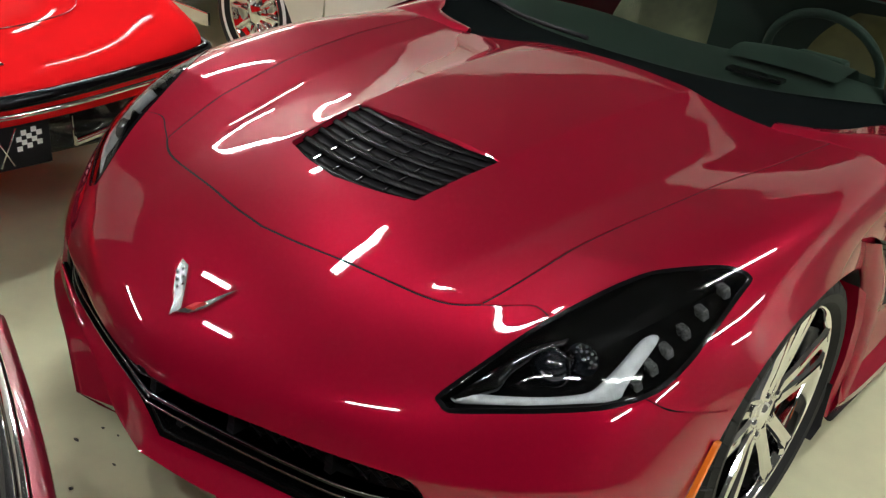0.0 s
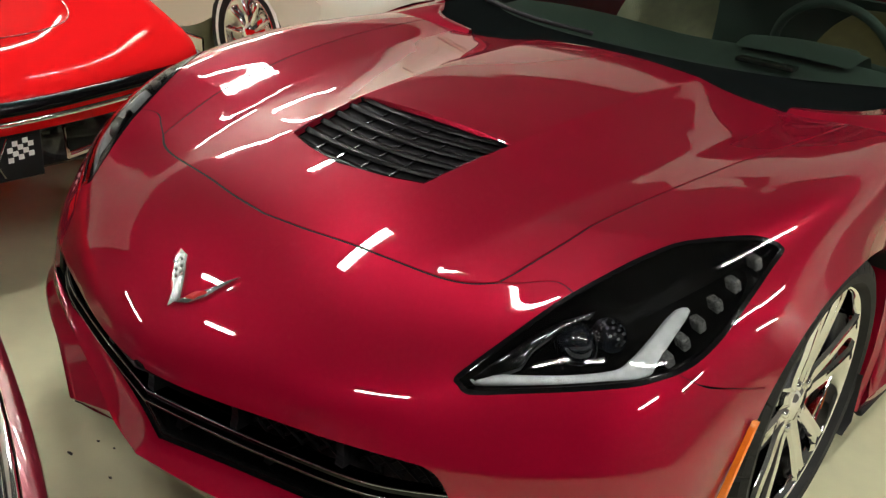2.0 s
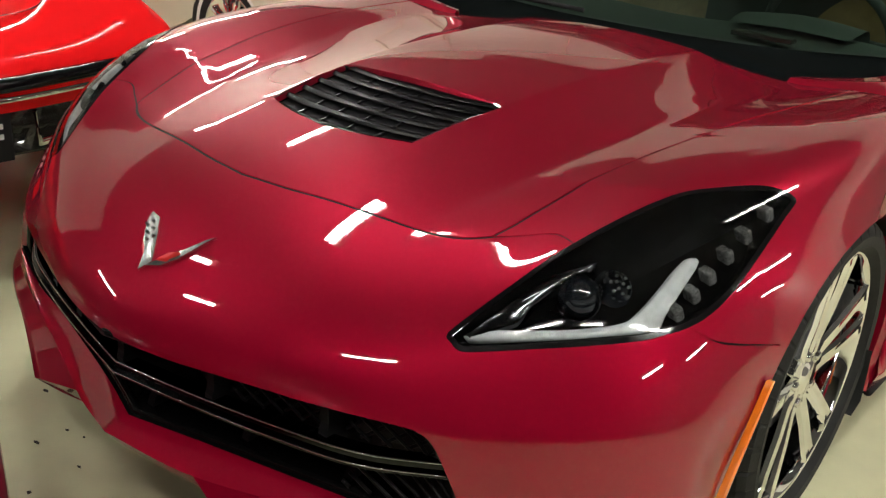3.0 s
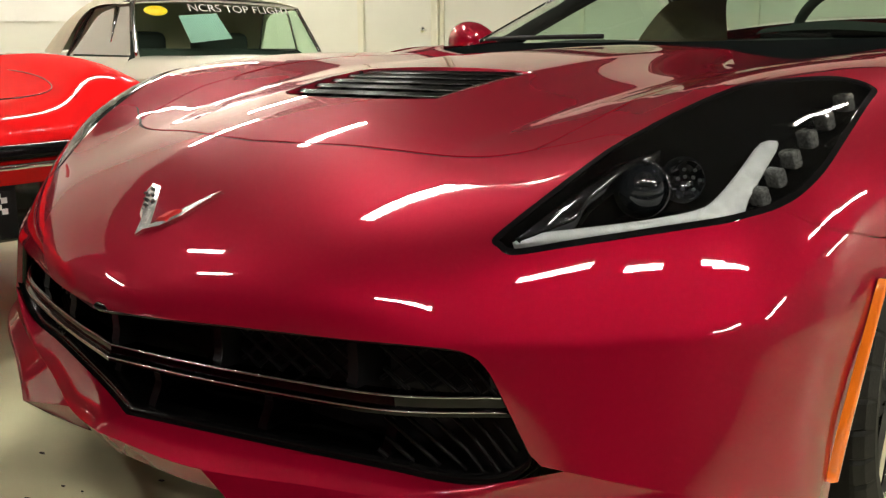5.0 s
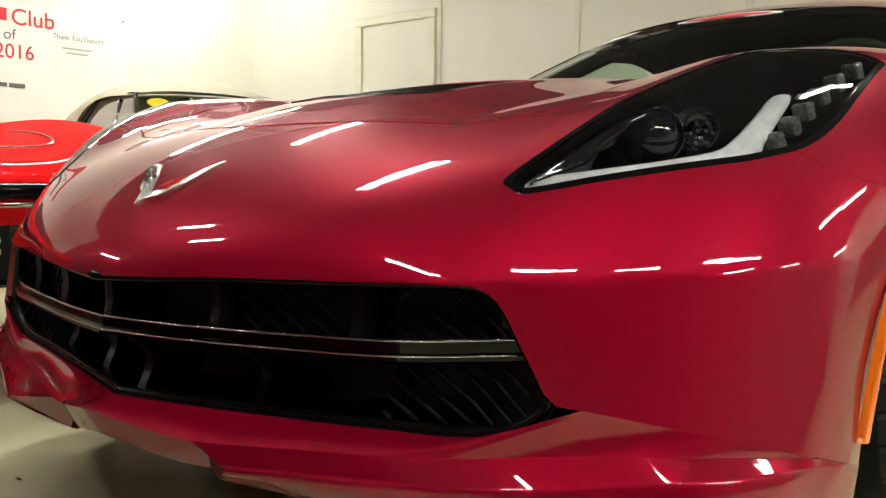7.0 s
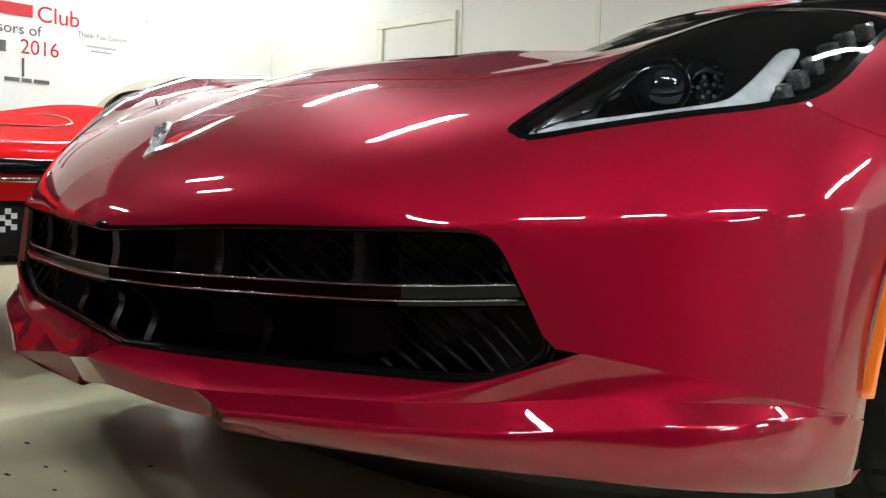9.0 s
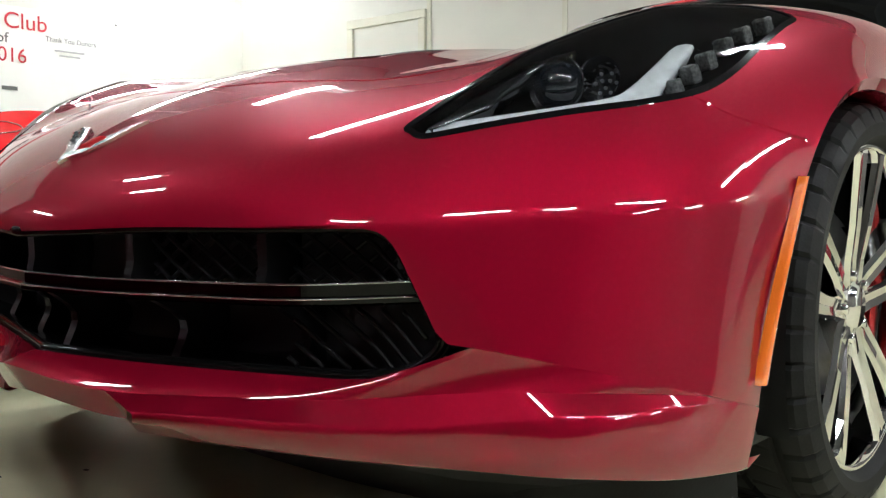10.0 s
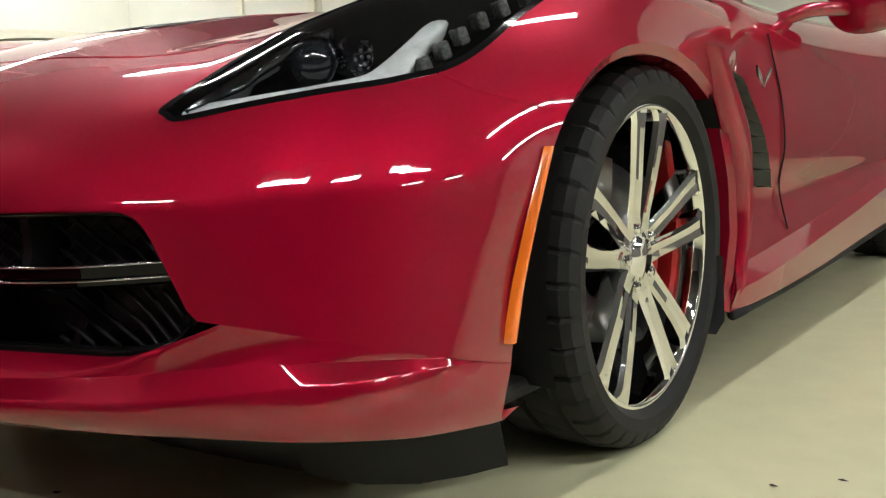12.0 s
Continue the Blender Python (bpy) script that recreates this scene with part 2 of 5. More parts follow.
LAMP_SEAM = [(0.789, 0.410, 0.624), (0.833, 0.453, 0.607), (0.867, 0.522, 0.589), (0.880, 0.562, 0.580)]
GRILLE_TOP = [(0.000, -0.022, 0.455), (0.120, -0.001, 0.460), (0.242, 0.027, 0.466), (0.395, 0.073, 0.469), (0.520, 0.117, 0.472), (0.553, 0.131, 0.468), (0.575, 0.139, 0.452), (0.598, 0.146, 0.412), (0.626, 0.154, 0.360)]
GRILLE_FOOT = [(0.626, 0.154, 0.360), (0.622, 0.158, 0.338), (0.585, 0.152, 0.310), (0.521, 0.138, 0.296), (0.428, 0.124, 0.290), (0.277, 0.091, 0.285), (0.130, 0.055, 0.283), (0.000, 0.015, 0.286)]
VENT_EDGE = [(0.000, 0.728, 0.756), (0.107, 0.728, 0.761), (0.217, 0.722, 0.770), (0.203, 0.607, 0.757), (0.190, 0.493, 0.735), (0.102, 0.465, 0.732), (0.000, 0.449, 0.728)]
BAR_LINE = [(0.000, -0.003, 0.381), (0.148, 0.025, 0.380), (0.307, 0.058, 0.383), (0.463, 0.101, 0.387), (0.592, 0.173, 0.395)]
LAMP_PIPE = [(0.548, 0.230, 0.576), (0.552, 0.244, 0.587), (0.607, 0.277, 0.597), (0.665, 0.319, 0.607), (0.711, 0.362, 0.619), (0.724, 0.387, 0.632), (0.732, 0.430, 0.661), (0.736, 0.479, 0.690), (0.752, 0.497, 0.689), (0.754, 0.452, 0.659), (0.753, 0.415, 0.631), (0.751, 0.394, 0.613), (0.708, 0.347, 0.605), (0.659, 0.304, 0.595), (0.607, 0.266, 0.585)]


def basis(t):
    return np.stack([(1 - t) ** 3, 3 * t ** 3 - 6 * t ** 2 + 4, -3 * t ** 3 + 3 * t ** 2 + 3 * t + 1, t ** 3], -1) / 6


def spline_sheet(net, mirrored=False):
    """Places on the spline sheet of a net; with mirrored, the sheet goes on smoothly across x = 0."""
    a = np.array(net, float)
    before = a[:, 1:2] * [-1, 1, 1] if mirrored else 2 * a[:, :1] - a[:, 1:2]
    a = np.concatenate([before, a, 2 * a[:, -1:] - a[:, -2:-1]], 1)
    a = np.concatenate([2 * a[:1] - a[1:2], a, 2 * a[-1:] - a[-2:-1]], 0)
    nu, nv = a.shape[1] - 3, a.shape[0] - 3

    def at(uv):
        uv = np.asarray(uv, float).reshape(-1, 2)
        u, v = np.clip(uv[:, 0], 0, nu), np.clip(uv[:, 1], 0, nv)
        iu, iv = np.minimum(u.astype(int), nu - 1), np.minimum(v.astype(int), nv - 1)
        bu, bv = basis(u - iu), basis(v - iv)
        place = np.zeros((len(u), 3))
        for p in range(4):
            for q in range(4):
                place += (bv[:, p] * bu[:, q])[:, None] * a[iv + p, iu + q]
        return place

    return at, nu, nv


skin_base, NU, NV = spline_sheet(NET, True)


# How far the bonnet stands off that net, in millimetres: sections from the nose to the screen, outward from the middle.
RISE = [
    [0, 0, 0, 0, -0.1, -0.2, -0.1, 0, 0, 0],
    [0.6, 0.3, 0, 0, 0.1, 0, 0, 0, 0, 0],
    [1.3, 0.1, -0.2, 0.1, 2.3, 2.6, 1.2, 0.2, -0.1, -0.2],
    [-1.3, -2, -1.8, -1.5, 5.6, 10.8, 4, 0, -0.7, -0.4],
    [-4.2, -5.3, -5.2, -6.2, -6.1, 1.4, -0.9, -1.7, -0.9, -0.1],
    [-2.3, -3, -4.2, -5.9, -4, 2.8, -0.6, -1.1, -0.7, -0.1],
    [-4, -3.8, -2.7, -3.1, 3.4, 5.7, -1, -2.7, -1.4, -0.1],
    [0.2, 0.3, 0.2, -3.1, 1.8, 5, 1.6, -1.3, -1, -0.2],
    [2.4, 1.7, 1.2, 2.3, 3.8, 1.6, 0.6, 1, 0.4, -0.1],
    [5.6, 5.8, 6.8, 7, 6.1, 2.9, 2, 1.5, 0.5, -0.1],
    [8.9, 8.8, 8.7, 8.4, 5.4, 2.5, 1.8, 0.9, 0.2, -0.2],
]
RISE_NET = np.array(RISE) / 1000


def rise_of(x, y):
    """The bonnet's rise at a distance from the middle and a distance from the nose."""
    tx, ty = np.clip(x / 0.12, 0, 7.999), np.clip((y + 0.10) / 0.19, 0, 7.999)
    i, j = tx.astype(int), ty.astype(int)
    bx, by = basis(tx - i), basis(ty - j)
    out = np.zeros(len(x))
    for p in range(4):
        for q in range(4):
            out += bx[:, p] * by[:, q] * RISE_NET[j + q, np.abs(i + p - 1)]
    return out


def dome_edge(y):
    """Half the width of the bonnet's raised middle, where its crease runs."""
    return 0.205 + 0.055 * (y - 0.49)


def skin_place(uv):
    """The skin with the raised middle of the bonnet, which ends in a soft crease on either side."""
    p = skin_base(uv)
    x, y = np.abs(p[:, 0]), p[:, 1]
    upper = np.clip((p[:, 2] - .53) / .17, 0, 1)
    upper = upper * upper * (3 - 2 * upper) * np.clip((y - .17) / .2, 0, 1)
    p[:, 2] += upper * rise_of(x, y)
    d = x - dome_edge(y)
    past = 0.5 * (d + np.sqrt(d * d + 0.004 ** 2))
    fall = np.interp(y, [.35, .5, .7, .9, 1.1, 1.35], [0, .05, .14, .18, .20, .18])
    p[:, 2] -= fall * 0.07 * (1 - np.exp(-past / 0.07))
    # the fold at the foot of the fender, which climbs from there to the headlight
    d = x - np.interp(y, [.2, .365, .52, .605, .785, .96, 1.15, 1.42], [.34, .369, .408, .423, .460, .488, .518, .545])
    past = 0.5 * (d + np.sqrt(d * d + 0.012 ** 2))
    climb = np.interp(y, [.03, .2, .4, .55, .7, .85, 1.0, 1.2, 1.4], [0, 0.05, 0.17, 0.39, 0.3, 0.18, 0.13, 0.1, 0.09])
    out = np.clip((x - .58) / .30, 0, 1)
    p[:, 2] += upper * climb * 0.1 * (1 - np.exp(-past / 0.1)) * (1 - .9 * out * out * (3 - 2 * out))
    # a slight hollow along the inner edge of the headlight
    p[:, 2] -= upper * .009 * np.exp(-((x - .67) / .15) ** 2 - ((y - .50) / .20) ** 2)
    # the shoulder: a tighter fold that runs from the grille's corner out to the wheel arch
    x = np.abs(p[:, 0])
    turn = np.interp(x, [.3, .58, .685, .78, .839, .861], [.30, .507, .617, .822, 1.139, 1.316])
    off = p[:, 2] - (.476 + .09 * (x - .57))
    fade = np.clip((x - .30) / .2, 0, 1) * np.clip((.60 - p[:, 1]) / .35, 0, 1)
    push = .008 * fade * np.exp(-(np.sqrt(off * off + .008 ** 2) - .008) / .045)
    p[:, 0] += np.sign(p[:, 0]) * push * np.sin(turn)
    p[:, 1] -= push * np.cos(turn)
    return p


def sheet_normals(at, uv, nu, nv):
    uv = np.asarray(uv, float).reshape(-1, 2)
    e = 0.01
    lo, hi = uv.copy(), uv.copy()
    lo[:, 0], hi[:, 0] = np.maximum(uv[:, 0] - e, 0), np.minimum(uv[:, 0] + e, nu)
    tu = at(hi) - at(lo)
    lo, hi = uv.copy(), uv.copy()
    lo[:, 1], hi[:, 1] = np.maximum(uv[:, 1] - e, 0), np.minimum(uv[:, 1] + e, nv)
    tv = at(hi) - at(lo)
    n = np.cross(tu, tv)
    return n / np.maximum(np.linalg.norm(n, axis=1, keepdims=True), 1e-9)


def skin(uv):
    p, n = skin_place(uv), sheet_normals(skin_place, uv, NU, NV)
    middle = np.abs(p[:, 0]) < 1e-4
    n[middle, 0] = 0
    return p, n / np.linalg.norm(n, axis=1, keepdims=True)


SEEK = np.array([(u, v) for v in np.linspace(0, NV, 113) for u in np.linspace(0, NU, 85)])
SEEK_AT = skin_place(SEEK)


def uv_of(points):
    """The skin's (u, v) nearest to each point."""
    pts = np.asarray(points, float).reshape(-1, 3)
    out = []
    for p in pts:
        uv = SEEK[((SEEK_AT - p) ** 2).sum(1).argmin()].copy()
        for _ in range(5):
            e = 0.005
            q = skin_place([uv, uv + (e, 0), uv + (0, e)])
            a, b, d = (q[1] - q[0]) / e, (q[2] - q[0]) / e, p - q[0]
            m = np.array([[a @ a, a @ b], [a @ b, b @ b]]) + 1e-9 * np.eye(2)
            step = np.linalg.solve(m, [d @ a, d @ b])
            uv = np.clip(uv + np.clip(step, -0.3, 0.3), (0, 0), (NU, NV))
        out.append(uv)
    return np.array(out)


def inside(points, polygon):
    """Which points lie in a polygon (even-odd)."""
    x, y = points[:, 0], points[:, 1]
    hit = np.zeros(len(points), bool)
    for (ax, ay), (bx, by) in zip(polygon, np.roll(polygon, -1, 0)):
        cross = ((ay > y) != (by > y)) & (x < (bx - ax) * (y - ay) / (by - ay + 1e-15) + ax)
        hit ^= cross
    return hit


def ribbon(line, width):
    """The two sides of a line on the skin, as one closed outline in (u, v)."""
    p = np.array(line)
    n = skin(uv_of(p))[1]
    t = np.gradient(p, axis=0)
    s = np.cross(n, t)
    s /= np.linalg.norm(s, axis=1, keepdims=True)
    return uv_of(np.concatenate([p + s * width / 2, (p - s * width / 2)[::-1]]))


def shrink(line, amount):
    """A closed line drawn in towards its middle by a set distance, on the skin."""
    p = np.array(line)
    n = skin(uv_of(p))[1]
    t = np.roll(p, -1, 0) - np.roll(p, 1, 0)
    s = np.cross(n, t)
    s /= np.linalg.norm(s, axis=1, keepdims=True)
    if ((p.mean(0) - p) * s).sum() < 0:
        s = -s
    return p + s * amount


# outlines on the skin
lamp_line = np.array(smooth_line(LAMP_EDGE, 3, True))
HIGH, LOW = 12, 57  # where the joints of the panels meet the headlight
lamp_uv = uv_of(lamp_line)
lamp_in = shrink(lamp_line, 0.008)
lamp_in_uv = uv_of(lamp_in)
vent_line = np.array(smooth_line(VENT_EDGE[:3], 6) + smooth_line(VENT_EDGE[2:5], 6)[1:] + smooth_line(VENT_EDGE[4:], 6)[1:])
vent_uv = uv_of(vent_line)
vent_uv[0, 0] = vent_uv[-1, 0] = 0.0
grille_line = np.array(smooth_line(GRILLE_TOP, 6))
grille_uv = uv_of(grille_line)
grille_uv[0, 0] = 0.0
corner_u = float(uv_of([(.640, .158, .345)])[0, 0])
grille_uv = np.concatenate([grille_uv[grille_uv[:, 1] > 0.06], [(corner_u, 0.0), (0.0, 0.0)]])
front_line = smooth_line(HOOD_FRONT, 6)
side_line = smooth_line(HOOD_SIDE, 6)
lamp_joint = smooth_line(HOOD_LAMP + [tuple(lamp_line[HIGH] * 0.95 + lamp_line[LOW] * 0.05)], 6)
cut_hood = ribbon(front_line + side_line[1:], 0.0058)
cut_lamp = ribbon(lamp_joint, 0.0036)
cut_seam = ribbon(smooth_line([tuple(lamp_line[LOW])] + LAMP_SEAM[1:], 6), 0.0036)
cut_hood[np.abs(cut_hood[:, 0]) < 0.02, 0] = 0.0
hood_uv = np.concatenate([uv_of(front_line[:-1]), uv_of(side_line), [(uv_of(side_line[-1:])[0, 0] + 0.02, NV), (0, NV)]])
hood_uv[0, 0] = 0.0
crease_lines = [uv_of([(dome_edge(y) + off, y, .78) for y in np.linspace(.42, 1.42, 60)]) for off in (-.007, -.002, .002, .007)]
seam_end = uv_of(LAMP_SEAM[-1:])[0]
bumper_uv = np.concatenate([uv_of(front_line[:-1]), uv_of(lamp_joint), uv_of([lamp_line[HIGH]]), lamp_uv[LOW:LOW + 1], uv_of(smooth_line(LAMP_SEAM, 4)), [(NU, seam_end[1]), (NU, -0.01), (-0.01, -0.01)], [(-0.01, uv_of(HOOD_FRONT[:1])[0, 1])]])


def cut_sheet():
    """The right half of the skin as triangles that follow every outline, sorted by panel."""
    loops = [(lamp_uv, True), (lamp_in_uv, True), (vent_uv, False), (grille_uv, True), (cut_hood, True), (cut_lamp, True), (cut_seam, True)] + [(line, False) for line in crease_lines]
    verts, edges = [], []
    for loop, closed in loops:
        k = len(verts)
        verts += [tuple(q) for q in loop]
        edges += [(k + i, k + i + 1) for i in range(len(loop) - 1)] + ([(k + len(loop) - 1, k)] if closed else [])
    lines = np.array(verts)
    nu, nv = 88, 112
    grid = np.array([(NU * i / nu, NV * j / nv) for j in range(nv + 1) for i in range(nu + 1)])
    border = (grid[:, 0] < 1e-6) | (grid[:, 0] > NU - 1e-6) | (grid[:, 1] < 1e-6) | (grid[:, 1] > NV - 1e-6)
    near = np.array([np.min((lines[:, 0] - g[0]) ** 2 + (lines[:, 1] - g[1]) ** 2) for g in grid])
    keep = grid[(near > 0.03 ** 2) | border]
    verts += [tuple(g) for g in keep]
    from mathutils.geometry import delaunay_2d_cdt
    vo, eo, fo, *_ = delaunay_2d_cdt([Vector(v) for v in verts], edges, [], 0, 1e-5)
    vo = np.array([tuple(v) for v in vo])
    tris = np.array([f for f in fo if len(f) == 3])
    mid = vo[tris].mean(1)
    kind = np.full(len(tris), "fender", dtype=object)
    kind[inside(mid, bumper_uv)] = "bumper"
    kind[inside(mid, hood_uv)] = "hood"
    for loop in (cut_hood, cut_lamp, cut_seam, grille_uv):
        kind[inside(mid, loop)] = ""
    kind[inside(mid, np.concatenate([vent_uv, [(0, vent_uv[-1, 1]), (0, vent_uv[0, 1])]]))] = ""
    kind[inside(mid, lamp_uv)] = "lamp_rim"
    kind[inside(mid, lamp_in_uv)] = "lamp_cover"
    return vo, tris, kind


CUT_UV, CUT_TRI, CUT_KIND = cut_sheet()
CUT_P, CUT_N = skin(CUT_UV)


def panel(name, kind, sides, lift=0.0, flange=0.012):
    """A body panel cut from the skin, with its edges turned in; sides: 1, -1 or both."""
    tris = CUT_TRI[CUT_KIND == kind]
    used = np.unique(tris)
    back = {int(o): i for i, o in enumerate(used)}
    P, N = CUT_P[used] + lift * CUT_N[used], CUT_N[used]
    faces = [[back[int(i)] for i in t] for t in tris]
    count = {}
    for f in faces:
        for a, b in zip(f, f[1:] + f[:1]):
            count[(a, b)] = count.get((a, b), 0) + 1
    rim = [(a, b) for (a, b) in count if (b, a) not in count and not (abs(P[a][0]) < 1e-4 and abs(P[b][0]) < 1e-4)]
    V, NN, FF = [], [], []
    for s in sides:
        k, m = len(V), np.array([s, 1, 1])
        V += list(P * m)
        NN += list(N * m)
        FF += [tuple(k + i for i in (f if s > 0 else f[::-1])) for f in faces]
        low = {}
        for a, b in rim:
            for q in (a, b):
                if q not in low:
                    low[q] = len(V)
                    V.append((P[q] - flange * N[q]) * m)
                    NN.append(N[q] * m)
            f = (k + b, k + a, low[a], low[b])
            FF.append(f if s > 0 else f[::-1])
    return mesh_of(name, V, FF, True, NN)


def liner_mesh(depth):
    """A dark inner shell under the panels, so that no light shows through their joints."""
    uv = [(NU * i / 44, NV * j / 56) for j in range(57) for i in range(45)]
    P, N = skin(uv)
    P = P - depth * N
    mid = np.array(uv).reshape(57, 45, 2)
    faces = []
    for j in range(56):
        for i in range(44):
            q = mid[j, i] + (NU / 88, NV / 112)
            hole = inside(q[None], lamp_uv)[0] or inside(q[None], grille_uv)[0]
            if not hole:
                faces.append((j * 45 + i, j * 45 + i + 1, (j + 1) * 45 + i + 1, (j + 1) * 45 + i))
    V = np.concatenate([P, P * [-1, 1, 1]])
    return mesh_of("inner_liner", V, faces + [tuple(len(P) + i for i in f[::-1]) for f in faces])


def strip_mesh(name, *curves, sides=(1,), sharp=True):
    """A sheet between lines of equal length, with a crease along each inner line."""
    V, FF, n = [], [], len(curves[0])
    for s in sides:
        k = len(V)
        for line in curves:
            V += [np.array(p) * (s, 1, 1) for p in line]
        for j in range(len(curves) - 1):
            for i in range(n - 1):
                f = (k + j * n + i, k + j * n + i + 1, k + (j + 1) * n + i + 1, k + (j + 1) * n + i)
                FF.append(f if s < 0 else f[::-1])
    me = mesh_of(name, V, FF)
    if sharp and len(curves) > 2:
        mark = me.attributes.new("sharp_edge", "BOOLEAN", "EDGE")
        for e in me.edges:
            a, b = e.vertices
            row = (a // n) % len(curves)
            mark.data[e.index].value = a // n == b // n and 0 < row < len(curves) - 1
    return me


def across(line):
    """A line that starts in the car's middle, carried over to the other side."""
    p = np.array(line, float)
    return np.concatenate([p[::-1][:-1] * [-1, 1, 1], p])


def even(line, n):
    """n points at even steps along a line."""
    p = np.array(line, float)
    d = np.r_[0, np.cumsum(np.linalg.norm(np.diff(p, axis=0), axis=1))]
    t = np.linspace(0, d[-1], n)
    return np.stack([np.interp(t, d, p[:, i]) for i in range(3)], 1)


car = thing("sports_car", "dark crystal red sports car with chrome wheels", "car")
hood = part("hood", panel("hood", "hood", (1, -1)), CRYSTAL_RED, car)
bumper = part("front_bumper", panel("front_bumper", "bumper", (1, -1)), CRYSTAL_RED, car)
for s in (1, -1):
    part("fender", panel("fender", "fender", (s,)), CRYSTAL_RED, car)
part("inner_liner", liner_mesh(0.016), BLACK, car)


def gap_strip(name, line, wide, s):
    """A black strip just under the skin, standing in for the shade in a panel joint."""
    P, N = skin(uv_of(line))
    t = np.gradient(P, axis=0)
    side = np.cross(N, t)
    side /= np.linalg.norm(side, axis=1, keepdims=True)
    return strip_mesh(name, P - .002 * N + side * wide, P - .002 * N - side * wide, sides=(s,))


for s in (1, -1):
    part("hood_gap_dark", gap_strip("hood_gap_dark", front_line, .0036, s), BLACK, car)
    part("hood_gap_dark", gap_strip("hood_gap_dark", side_line[1:], .0030, s), BLACK, car)
    part("lamp_gap_dark", gap_strip("lamp_gap_dark", lamp_joint, .0024, s), BLACK, car)

# lower bumper: the blade under the grille and the lip below it
N_EDGE = 61
tip = np.array([.856, .400, .283])
tip_u = float(uv_of([tip])[0, 0])
foot_of_skin = skin([(u, 0.0) for u in np.linspace(corner_u, tip_u, 60)])[0]
tip = foot_of_skin[-1]
upper = even(smooth_line(GRILLE_FOOT[::-1][:-3] + [(.580, .148, .310), tuple(foot_of_skin[4])], 6), 33).tolist() + even(foot_of_skin[4:], 29).tolist()[1:]
CREASE = [(0, -.032, .274), (.159, .011, .253), (.33, .066, .260), (.50, .112, .273), (.66, .162, .296), (.75, .213, .301), (.838, .325, .294)]
LIP_EDGE = [(.285, -.008, .243), (.40, .040, .245), (.52, .088, .247), (.62, .124, .253), (.70, .158, .265), (.765, .198, .276), (.812, .245, .281), (.842, .302, .284)]
LIP_FOOT = [(.194, .053, .196), (.334, .057, .206), (.43, .085, .207), (.52, .113, .208), (.61, .138, .213), (.69, .160, .218), (.757, .200, .216), (.822, .305, .203), (.848, .420, .191), (.850, .462, .187)]
lower = even(smooth_line(CREASE + [tuple(tip)], 6), N_EDGE)
upper = np.array(upper)
fold = upper * 0.5 + lower * 0.5 + np.array([0, -0.002, 0.002])
part("blade", strip_mesh("blade", across(upper), across(fold), across(lower), sharp=False), CRYSTAL_RED, bumper)
n_step = int(np.searchsorted(lower[:, 0], 0.168))
rear_end = even(skin([(u, 0.0) for u in np.linspace(tip_u, NU, 20)])[0], 9)[1:]
shelf = np.concatenate([lower[n_step:], rear_end])
edge_line = even(smooth_line(LIP_EDGE + [tuple(tip + [.002, -.002, -.001])], 6), len(lower) - n_step)
edge_line = np.concatenate([edge_line, rear_end + [.001, -.001, -.002]])
lip_foot = even(smooth_line(LIP_FOOT, 6), len(shelf))
lip_mid = edge_line * 0.5 + lip_foot * 0.5 + np.array([0.002, -0.004, 0])
inner_top = lower[:n_step + 1]
inner_foot = inner_top + np.array([0, 0.030, -0.042])
part("lip_middle", strip_mesh("lip_middle", across(inner_top), across(inner_foot), across(inner_foot) + [0, .06, .002]), CRYSTAL_RED, bumper)
for s in (1, -1):
    part("lip", strip_mesh("lip", shelf, shelf * 0.2 + edge_line * 0.8, edge_line, lip_mid, lip_foot, lip_foot + [-.002, .008, -.004], sides=(s,), sharp=False), CRYSTAL_RED, bumper)
    part("lip_underside", strip_mesh("lip_underside", lip_foot + [-.002, .008, -.004], lip_foot + [-.004, .05, .004], sides=(s,)), CRYSTAL_RED, bumper)
    corners = [shelf[0], edge_line[0], lip_foot[0], inner_foot[-1], inner_foot[-1] + [0, .06, 0], lip_foot[0] + [0, .05, .004]]
    part("lip_step", mesh_of("lip_step", [c * [s, 1, 1] for c in corners], [(0, 1, 2), (0, 2, 3), (3, 2, 5, 4)], False), CRYSTAL_RED, bumper)
dam_top = even([(.50, .36, .19), (.60, .31, .19), (.70, .34, .19), (.78, .42, .185), (.82, .50, .183)], 25)
dam_foot = even([(.555, .40, .105), (.60, .36, .092), (.68, .385, .088), (.74, .425, .088), (.78, .48, .09), (.81, .54, .092)], 25)
for s in (1, -1):
    part("air_dam", strip_mesh("air_dam", dam_top, dam_foot, dam_foot + [-.02, .03, .0], sides=(s,)), BLACK, car, "black rubber air dam")
floor_pan = box_bm(-.80, .80, .50, 4.2, .17, .20, 0.01)
part("floor_pan", floor_pan, BLACK, car)
# black sheet below the lip that stands in for the shade under the car
shade_rows = [even([(0, .07, .205), (.20, .10, .19), (.40, .15, .19), (.56, .19, .19), (.70, .26, .19), (.80, .42, .185)], 15), even([(0, .20, .16), (.20, .22, .155), (.40, .26, .15), (.56, .29, .15), (.68, .36, .15), (.77, .50, .15)], 15), even([(0, .42, .045), (.20, .42, .045), (.40, .43, .05), (.56, .45, .055), (.66, .50, .07), (.74, .60, .09)], 15)]
part("underbody_shade", strip_mesh("underbody_shade", *[across(c) for c in shade_rows], across(shade_rows[2]) + [0, .03, .10]), BLACK, car, "black sheet standing in for the shade under the nose")

